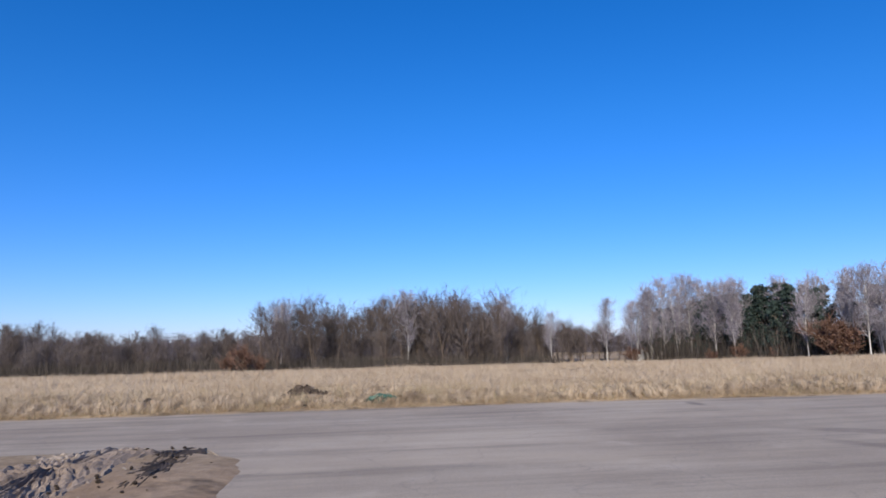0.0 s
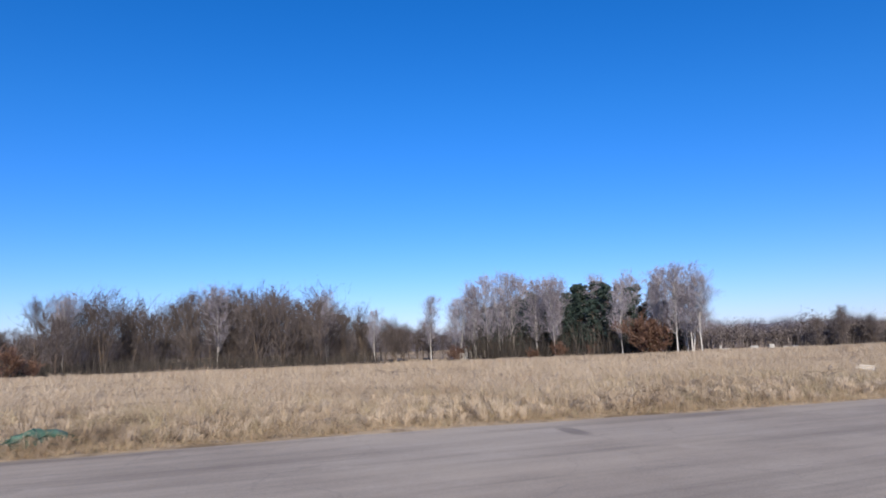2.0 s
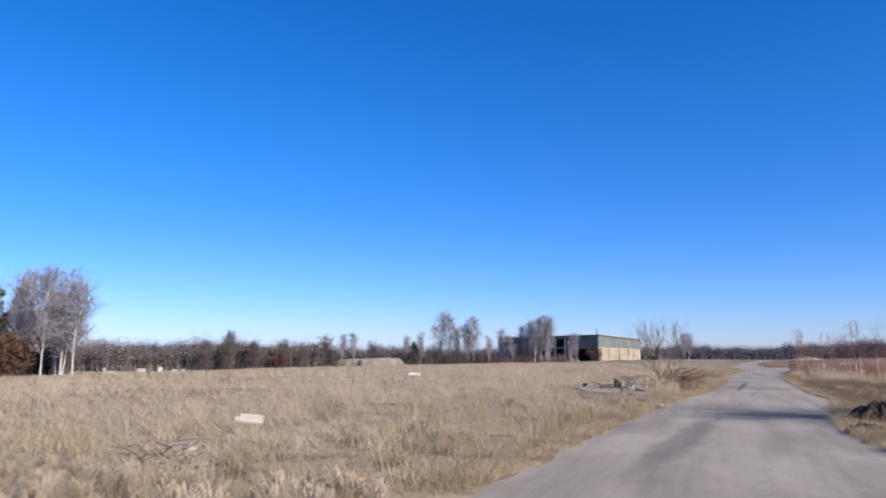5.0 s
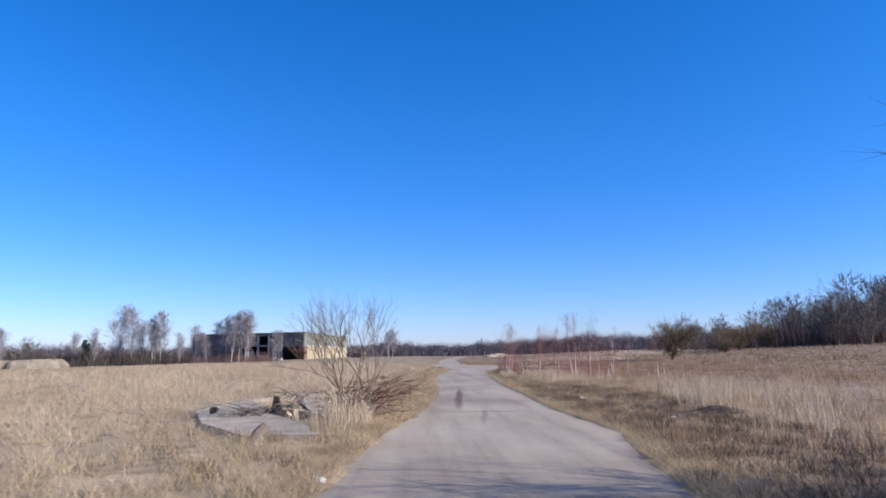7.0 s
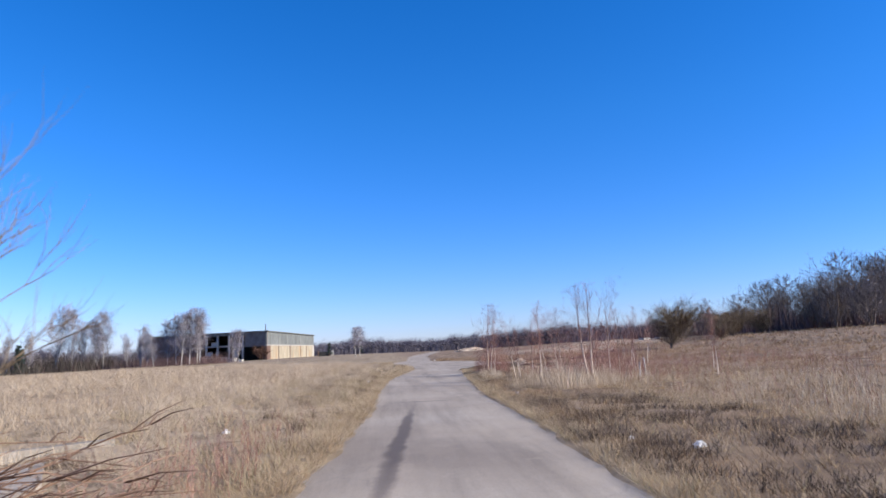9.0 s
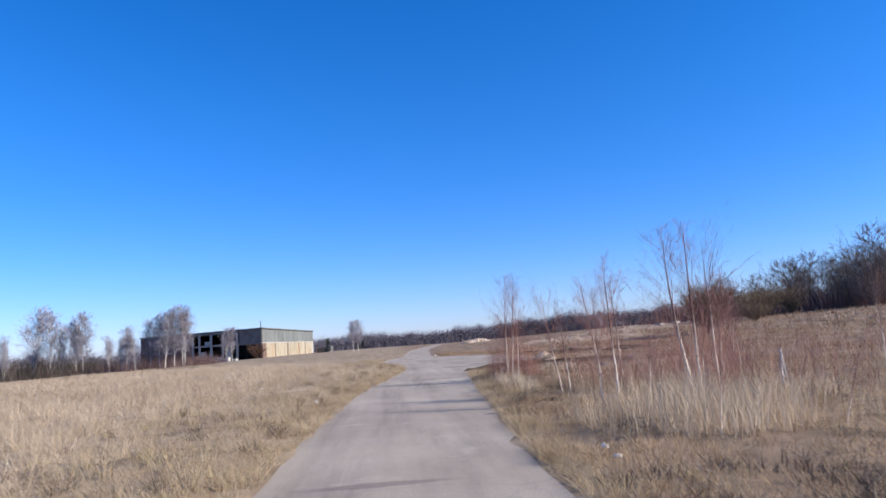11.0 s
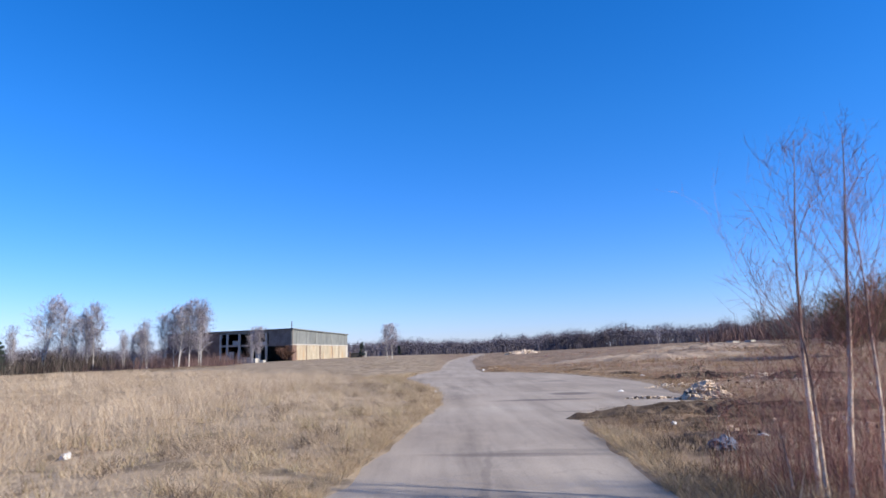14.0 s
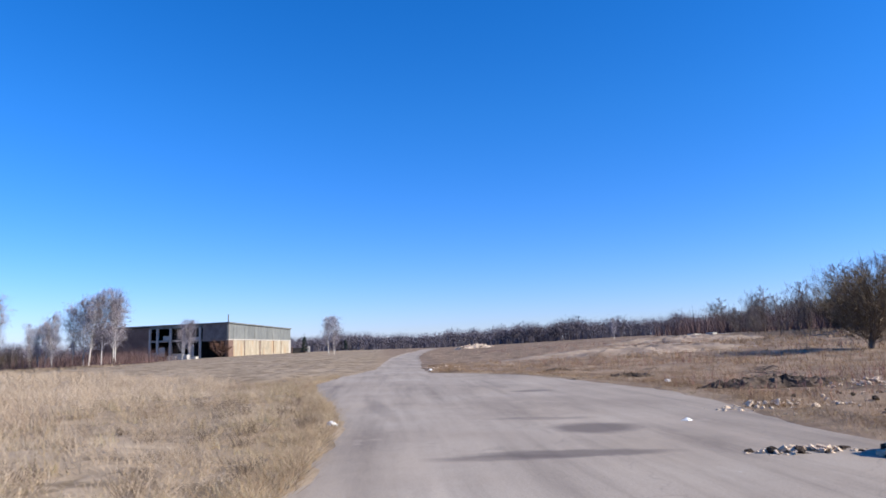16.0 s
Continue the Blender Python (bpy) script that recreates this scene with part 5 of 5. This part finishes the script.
# far things beyond the meadow
def ruin(name, label, x, y, turn, blocks, material):
    ob = tagged(new(name), label, "ruin")
    r = random.Random(int(x * 7))
    for bx, w, d, h in blocks:
        me = brick_mesh(r.randrange(999), material, (w, d, h))
        b = new("block", me)
        b.parent = ob
        b.matrix_basis = pose(bx, r.uniform(-.4, .4), h / 2 - .1, 0, 0, r.uniform(-8, 8))
    ob.matrix_basis = Matrix.Translation((x, y, z0(x, y) - .1)) @ Matrix.Rotation(turn, 4, "Z")
    return ob


ruin("ruined_wall", "crumbling white wall stumps under the birches", -105.4, 50.2, 1.15, [(-2.6, .8, .6, 1.6), (-1.9, .5, .6, 2.4), (-1.2, .7, .6, 1.9), (-.3, .5, .6, 2.7), (.5, 1.0, .6, 1.2), (1.3, .6, .6, 2.0), (2.2, .9, .7, .9), (3.1, .7, .8, .5)], M["pale_wall"])
ruin("ruined_blocks", "row of pale broken concrete blocks at the wood's edge", -115.5, 132.0, .75, [(-5.2, 1.6, 1.6, 1.0), (-1.6, 1.1, 1.5, 1.3), (1.6, 1.3, 1.2, .8), (3.4, 1.1, 1.5, .9), (6.4, .7, 1.0, .5)], M["pale_wall"])
ruin("ruined_slab", "broken white slabs and a stump at the wood's edge", -116.7, 119.0, .75, [(-2.4, .4, .5, 1.3), (-1.4, 1.8, 1.0, .6), (.4, 2.0, 1.0, .4), (2.2, .9, .8, .3)], M["pale_wall"])
ruin("ruined_blocks", "pale rubble blocks before the hall", -47.5, 244, -.3, [(-3, 2.4, 1.4, 1.1), (0, 2.8, 1.4, 1.4), (3.2, 1.4, 1.2, .9)], M["pale_wall"])
ruin("ruined_blocks", "pale foundation blocks on the rise", 64, 196, .5, [(-4, 2.4, 1.5, .5), (1, 1.6, 1.5, .6), (6, 3, 1.5, .45)], M["pale_wall"])
bank = mound("grassy_bunker", "low earth-covered bunker grown over with dry grass", -84, 167.5, 8.2, 4.5, 2.3, M["bunker"], 61, .85, "bunker", jag=.02, power=11, lump=.15)
g = Geo()
g.box((0, 0, 0), (2.4, .5, 1.3))
skip = tagged(new("waste_container"), "dark open waste container beside the hall", "container")
part("body", g, M["dark_inside"], skip)
g = Geo()
for dx in (-1.2, 1.2):
    g = Geo()
    g.box((dx, -.1, .1), (.16, .7, 1.6))
    part("end_post", g, M["brown_wall"], skip)
skip.matrix_basis = Matrix.Translation((-22.8, 274, z0(-22.8, 274) + .7)) @ Matrix.Diagonal((1.6, 1.6, 1.2, 1))
g = Geo()
g.box((-19.8, 273, z0(-19.8, 273) + .9), (.7, .5, 2.0))
tagged(part("concrete_post", g, M["pale_wall"]), "short pale concrete post by the hall", "post")


# ---- grass ----
def field_points(n, side, dmax, y0, y1, seed, grow=1.2, dmin=.12, lo=0.0):
    """Spots beside the road, denser near it: distance from the edge is spread evenly in its logarithm."""
    g = np.random.default_rng(seed)
    d = dmin * (dmax / dmin) ** g.uniform(lo, 1, n)
    y = g.uniform(y0 - .5 * d, y1 + grow * d, n)
    x = left_edge(y) - d if side < 0 else right_edge(y) + d
    return x, y, d


def off_pit(x, y):
    """Outside the outline of the concrete pit."""
    pts = [(-7.1, 33.3), (-6.1, 31.15), (-5.5, 30.15), (-4.9, 29.1), (-3.68, 28.9), (-4.1, 30.7), (-4.2, 31.6), (-4.4, 33.4), (-4.2, 37.5), (-5.0, 40.2), (-6.7, 37.7)]
    inside = np.zeros(len(x), bool)
    for (ax, ay), (bx, by) in zip(pts, pts[1:] + pts[:1]):
        hit = ((ay > y) != (by > y)) & (x < (bx - ax) * (y - ay) / (by - ay) + ax)
        inside ^= hit
    return ~inside


def clear_road(x, y, margin=.05):
    return (x < left_edge(y) - margin) | (x > right_edge(y) + margin)


def meadow(n, dmax, seed, count, y0=-18, y1=88, dmin=.5, base=.32, segments=2):
    x, y, d = field_points(n, -1, dmax, y0, y1, seed, dmin=dmin)
    ok = off_pit(x, y)
    x, y, d = x[ok], y[ok], d[ok]
    ok = (wob(x, y, 1.15, 6) + .6 * wob(x, y, .6, 2) > -.2) | (d > 7 * rng.uniform(.6, 1.4, len(d)))
    x, y, d = x[ok], y[ok], d[ok]
    tall = 1 + .4 * wob(x, y, 6.5) + .35 * wob(x, y, 1.9, 3) + .5 * np.maximum(wob(x, y, 1.15, 6), 0) * (1 - smooth((d - 4) / 10))
    h = np.clip(.10 + base * smooth(d / 3.5), 0, .6) * np.clip(tall, .25, 2)
    X, Y = tufted(x, y, count, .2)
    D = np.repeat(d, count)
    H = np.repeat(h, count) * rng.uniform(.3, 1.1, len(X))
    ok = clear_road(X, Y, .1)
    X, Y, D, H = X[ok], Y[ok], D[ok], H[ok]
    return blades(X, Y, H, np.clip(.0035 + .00085 * D, .005, .1) * rng.uniform(.8, 1.6, len(X)), 1.9, segments)


def far_meadow(n, seed, side):
    x, y, d = field_points(n, side, 260, -40, 120, seed, dmin=28, grow=1.1)
    h = rng.uniform(.18, .45, n) * (1 + .4 * wob(x, y, 8))
    return blades(x, y, h, .03 + .0012 * d * rng.uniform(.6, 1.4, n), .7, 1)


def far_rug(n, x0, x1, y0, y1, w):
    x, y = rng.uniform(x0, x1, n), rng.uniform(y0, y1, n)
    ok = clear_road(x, y, .3)
    x, y = x[ok], y[ok]
    return blades(x, y, rng.uniform(.08, .22, len(x)) * (1 + .5 * wob(x, y, 9)), w * rng.uniform(.6, 1.4, len(x)), .8, 1)


stuff("meadow_grass", [meadow(16000, 8, 11, 13, segments=1), meadow(27000, 130, 14, 10, dmin=6.5, segments=1)], M["grass"], "dry wind-laid straw-coloured grass covering the meadow", "grass")
stuff("far_grass", [far_meadow(50000, 12, -1), far_meadow(22000, 13, 1), far_rug(16000, 6, 110, 100, 262, .05)], M["far_grass"], "pale dry grass of the open field in the distance", "grass")


def verge(side, n, y0, y1, seed, depth, h, w=.005, mask=None):
    g = np.random.default_rng(seed)
    y = g.uniform(y0, y1, n)
    d = depth * g.uniform(0, 1, n) ** 1.4 - .12
    x = left_edge(y) - d if side < 0 else right_edge(y) + d
    if mask is not None:
        ok = mask(x, y)
        x, y = x[ok], y[ok]
    x, y = tufted(x, y, 8, .09)
    ok = off_pit(x, y) & clear_road(x, y, -.16)
    x, y = x[ok], y[ok]
    return blades(x, y, h * rng.uniform(.35, 1.2, len(x)) * (1 + .4 * wob(x, y, 2.2, 1)), w * rng.uniform(.7, 1.4, len(x)), 2.0, 1)


stuff("verge_grass", [verge(-1, 9000, -14, 96, 21, 1.8, .15, .007), verge(1, 3600, 9, 70, 22, 1.0, .13, .006, lambda x, y: wob(x, y, 1.6, 7) + .7 * wob(x, y, .7, 3) < .3), verge(1, 2500, 68, 100, 23, 1.5, .1), verge(-1, 4000, 18, 84, 26, .6, .11, .007), verge(-1, 8000, -14, 96, 28, .45, .17, .006), verge(1, 5000, 14, 67, 29, .5, .16, .006), verge(1, 6000, 34, 60, 27, 10, .2, .009, lambda x, y: x - right_edge(y) > 2.4 + .6 * wob(x, y, 3, 1)), verge(1, 5200, 26, 62, 24, 6.5, .17, .008, lambda x, y: wob(x, y, 1.6, 7) + .7 * wob(x, y, .7, 3) < .2), verge(1, 1500, 12, 26, 25, 5, .2, .01)], M["verge"], "short trodden grass with green shoots along the road edges", "grass")


def tussocks(n, y0, y1, dmax, seed, h):
    """Dense rounded tufts, pale tips over a darker foot, on the road side of the meadow."""
    g = np.random.default_rng(seed)
    y = g.uniform(y0, y1, n)
    d = .35 + dmax * g.uniform(0, 1, n) ** 1.3
    x = left_edge(y) - d
    ok = off_pit(x, y) & (wob(x, y, 4.5, 1) > -.35)
    x, y = x[ok], y[ok]
    s = g.uniform(.5, 1.25, len(x))
    X, Y = tufted(x, y, 34, .17)
    H = np.repeat(h * s, 34) * g.uniform(.45, 1.1, len(X))
    ok = clear_road(X, Y, .08)
    return blades(X[ok], Y[ok], H[ok], .011 * g.uniform(.6, 1.4, ok.sum()), .95, 1)


stuff("tussocks", [tussocks(900, -16, 22, 6.5, 91, .32), tussocks(800, 22, 90, 5.0, 92, .26)], M["tussock"], "rounded yellow-olive grass tussocks along the meadow edge", "grass")


def hummocks(n, y0, y1, dmax, seed, lo, hi, k=84):
    """Domed tussocks whose long blades arch over and hang to the ground, thickest along the meadow edge."""
    g = np.random.default_rng(seed)
    y = g.uniform(y0, y1, n)
    d = .15 + dmax * g.uniform(0, 1, n) ** 1.5
    x = left_edge(y) - d
    ok = off_pit(x, y) & (wob(x, y, 3.4, 4) + .5 * wob(x, y, 1.2, 2) > -.3)
    x, y = x[ok], y[ok]
    s = g.uniform(lo, hi, len(x))
    S = np.repeat(s, k)
    a, r = g.uniform(0, 6.283, len(S)), .2 * S * np.sqrt(g.uniform(0, 1, len(S)))
    X, Y = np.repeat(x, k) + r * np.cos(a), np.repeat(y, k) + r * np.sin(a)
    z = land(X, Y) - .02
    b = a + g.normal(0, .7, len(S))
    h, o = S * g.uniform(.35, 1, len(S)), S * g.uniform(.3, 1.3, len(S))
    c, q = np.cos(b), np.sin(b)
    c, q = c - .35, q - .12
    W = .0034 * g.uniform(.6, 1.5, len(S))
    sx, sy = -q * W, c * W
    mx, my, mz = X + c * o * .45, Y + q * o * .45, z + h
    tx, ty, tz = X + c * o * 1.15, Y + q * o * 1.15, z + h * g.uniform(.1, .75, len(S))
    v = np.stack([np.stack([X - sx, Y - sy, z], 1), np.stack([X + sx, Y + sy, z], 1), np.stack([mx + sx, my + sy, mz], 1),
                  np.stack([mx - sx, my - sy, mz], 1), np.stack([tx, ty, tz], 1)], 1)
    i = np.arange(len(S))[:, None] * 5
    return v.reshape(-1, 3), np.concatenate([i + [0, 1, 2], i + [0, 2, 3], i + [3, 2, 4]], 0)


stuff("grass_hummocks", [hummocks(1250, -16, 13, 4.6, 93, .12, .3)], M["grass"], "domed straw-yellow tussocks with blades hanging over dark gaps", "grass")


def matted(n, y0, y1, dmax, seed):
    """Low dark patches of dead matted leaves between the tussocks."""
    g = np.random.default_rng(seed)
    y = g.uniform(y0, y1, n)
    x = left_edge(y) - .2 - dmax * g.uniform(0, 1, n) ** 1.3
    k = 70
    a, r = g.uniform(0, 6.283, n * k), np.sqrt(g.uniform(0, 1, n * k))
    X, Y = np.repeat(x, k) + np.repeat(g.uniform(.06, .16, n), k) * r * np.cos(a), np.repeat(y, k) + np.repeat(g.uniform(.12, .34, n), k) * r * np.sin(a)
    ok = clear_road(X, Y, .1)
    return blades(X[ok], Y[ok], g.uniform(.1, .26, ok.sum()), .008 * g.uniform(.6, 1.5, ok.sum()), 1.4, 1)


stuff("matted_tufts", [matted(230, -16, 13, 3.6, 95), matted(150, 13, 84, 3.0, 96)], M["clod"], "dark brown mats of dead leaves among the tussocks", "weeds")


def waste(n, seed, dmax, count=9, h=.16, dmin=.3):
    x, y, d = field_points(n, 1, dmax, 10, 105, seed, dmin=dmin, grow=1.0)
    ok = wob(x, y, 8, 2) + .5 * wob(x, y, 2.4, 5) > -.62
    x, y, d = x[ok], y[ok], d[ok]
    hh = h * (1 + .5 * wob(x, y, 5, 1)) * (1 + .9 * smooth(d / 14))
    X, Y = tufted(x, y, count, .2)
    D = np.repeat(d, count)
    H = np.repeat(hh, count) * rng.uniform(.4, 1.3, len(X))
    ok = clear_road(X, Y, .1)
    X, Y, D, H = X[ok], Y[ok], D[ok], H[ok]
    return blades(X, Y, H, np.clip(.004 + .0009 * D, .006, .09) * rng.uniform(.7, 1.4, len(X)), 1.1, 1)


stuff("waste_ground_turf", [waste(22000, 31, 120)], M["turf"], "matted brown grass and dead weeds on the waste ground", "grass")


def reeds(n, cx, cy, rx, ry, h, w, count=10, inside=False):
    a, r = rng.uniform(0, 6.283, n), np.sqrt(rng.uniform(0, 1, n))
    x, y = tufted(cx + rx * r * np.cos(a), cy + ry * r * np.sin(a), count, .12)
    ok = clear_road(x, y, .15) & (off_pit(x, y) | inside)
    x, y = x[ok], y[ok]
    return blades(x, y, h * rng.uniform(.25, 1.15, len(x)) * (1 + .35 * wob(x, y, 1.7, 2) + .25 * wob(x, y, .5, 5)), w * rng.uniform(.7, 1.3, len(x)), .75, wind=(-.1, -.06))


stuff("tall_grass", [reeds(90, -3.6, 31.2, .6, 1.1, .62, .006), reeds(420, 7.2, 35.0, 3.0, 4.2, .55, .006), reeds(320, 3.8, 49.0, 1.5, 1.8, .6, .005), reeds(80, 5.6, 50.8, 1.5, .9, .5, .006),
                     reeds(120, 3.0, 57.5, .4, 3.0, .4, .006), reeds(70, 8, 47, 3, 3, .4, .007), reeds(60, 8.5, 42, 3, 4, .45, .007), reeds(60, -9, 57, 1.5, 3, .75, .007), reeds(50, -11, 44, 2, 3, .7, .007), reeds(200, 6.6, 63.0, 2.4, 2.0, .26, .006), reeds(90, 9.4, 63.6, 1.4, 1.4, .3, .006),
                     reeds(60, 8.8, 71.6, .5, .7, .4, .006), reeds(140, -5.5, 67, 1.5, 4, .5, .006), reeds(120, 5, 28, 2.2, 2.5, .6, .007), reeds(70, 5.8, 37.5, 1.3, 3.0, .55, .006), reeds(80, 4.6, 34.6, .7, 1.4, .5, .006), reeds(50, 8.6, 42.0, 1.8, 2.8, .45, .007), reeds(16, -5.3, 31.6, 1.0, 1.0, .25, .006, 8, True), reeds(26, -5.9, 34.0, .7, 2.0, .3, .006, 8, True), reeds(30, -5.2, 37.6, .6, 1.6, .4, .006, 8, True)], M["reed"], "tall pale reed-like grass in clumps", "grass")
stuff("red_scrub", [scrub(4.2, 13, 52, 58.5, 2200, .5, 1.5, .0034, 41, lambda x, y, u: (x - right_edge(y) > 1.5) & (wob(x, y, 3.5, 2) > -.5) & (u > smooth((x - 6.8) / 2.6) * .9), 14), scrub(2.9, 4.3, 59.9, 61.8, 420, .4, 1.5, .0034, 53, None, 16), scrub(9, 22, 56, 70, 500, .3, 1.0, .005, 54, lambda x, y, u: wob(x, y, 8, 2) > 0, 12), scrub(6.5, 20, 57, 67, 500, .25, .7, .005, 51), scrub(8, 45, 72, 112, 3600, .12, .4, .010, 42, lambda x, y, u: wob(x, y, 15, 3) + .5 * wob(x, y, 5, 1) > .15),
                    scrub(12, 60, 100, 160, 2400, .15, .5, .016, 43, lambda x, y, u: wob(x, y, 20, 2) > 0), scrub(-2.9, -1.9, 35, 41, 60, .3, .7, .005, 44), scrub(5.5, 14, 53.5, 58.2, 420, 1.2, 2.4, .0042, 45, lambda x, y, u: (x > 5.6 + .35 * (y - 54)) & (x < 7.2 + .5 * (y - 53.5)), 24), scrub(8.5, 16, 78, 84, 300, .2, .5, .008, 48),
                    scrub(1.6, 9, 21, 29, 420, .3, 1.0, .006, 49), scrub(5, 26, 28, 58, 1600, .25, .7, .006, 50), scrub(-3.3, -1.9, 33, 38, 220, .25, .6, .004, 52)], M["red_twig"], "reddish thicket of birch seedlings and dead weeds", "scrub")
stuff("brown_thicket", [thicket(60, 130, 150, 262, 12000, 2.0, 6.0, .15, 4, lambda x, y, u: x > 66 + (y - 150) * .12), thicket(-72, -36, 178, 200, 5200, .6, 3.0, .045, 6), thicket(-50, -35, 174, 182, 2600, .5, 2.4, .045, 7), thicket(-88, -60, 240, 262, 1500, .6, 2.5, .08, 8)], M["red_under"], "reddish-brown thicket at the feet of bare trees", "thicket")
stuff("brown_weeds", [scrub(cx - rx, cx + rx, cy - ry, cy + ry, n, .2, .55, .005, 80 + k, lambda x, y, u: wob(x, y, 2.1, 5) > -.3, 10) for k, (cx, cy, rx, ry, n) in enumerate([(-6.2, 57.5, 1.6, 2.2, 170), (-8.2, 64.8, 2.2, 2.5, 170), (-4.8, 63.4, .9, 1.8, 90), (-7.6, 70.5, 2.0, 2.6, 150), (-5.0, 75, 1.2, 3, 110), (-11, 69, 2, 3, 120), (-10, 50, 2.5, 3, 120), (-14, 24, 3, 3, 120), (-12, 6, 2.5, 2, 110), (-10.5, -5, 2, 2.5, 110)])], M["dead_stem"], "patches of brown dead weeds in the meadow", "weeds")
stuff("weed_stalks", [thicket(-12, -4, 8, 85, 900, .3, .8, .008, 46, lambda x, y, u: (x < left_edge(y) - 1) & (wob(x, y, 5, 2) > .25)), thicket(-40, -10, -10, 110, 2200, .35, .85, .014, 47, lambda x, y, u: wob(x, y, 9, 2) > .3)], M["turf"], "dark dead weed stalks standing in the meadow", "weeds")


def clods(n, y0, y1, depth, seed):
    """Ragged dark tufts and clods where the asphalt crumbles into the verge."""
    g = np.random.default_rng(seed)
    y = g.uniform(y0, y1, n)
    x = right_edge(y) + depth * g.uniform(0, 1, n) ** 1.2 + .05
    ok = wob(x, y, 1.6, 7) + .7 * wob(x, y, .7, 3) > .12
    x, y = tufted(x[ok], y[ok], 9, .12)
    ok = clear_road(x, y, -.03)
    x, y = x[ok], y[ok]
    return blades(x, y, .14 * g.uniform(.4, 1.5, len(x)), .011 * g.uniform(.6, 1.5, len(x)), 1.3, 1, wind=(0, 0))


stuff("dead_weeds", [clods(6500, 24, 46, 3.2, 71), clods(600, 50, 60, 1.6, 72), clods(2200, 60, 70, 3.5, 73), clods(700, 14, 26, 1.8, 74)], M["clod"], "dark crumbled clods and dead weeds along the road edge", "weeds")
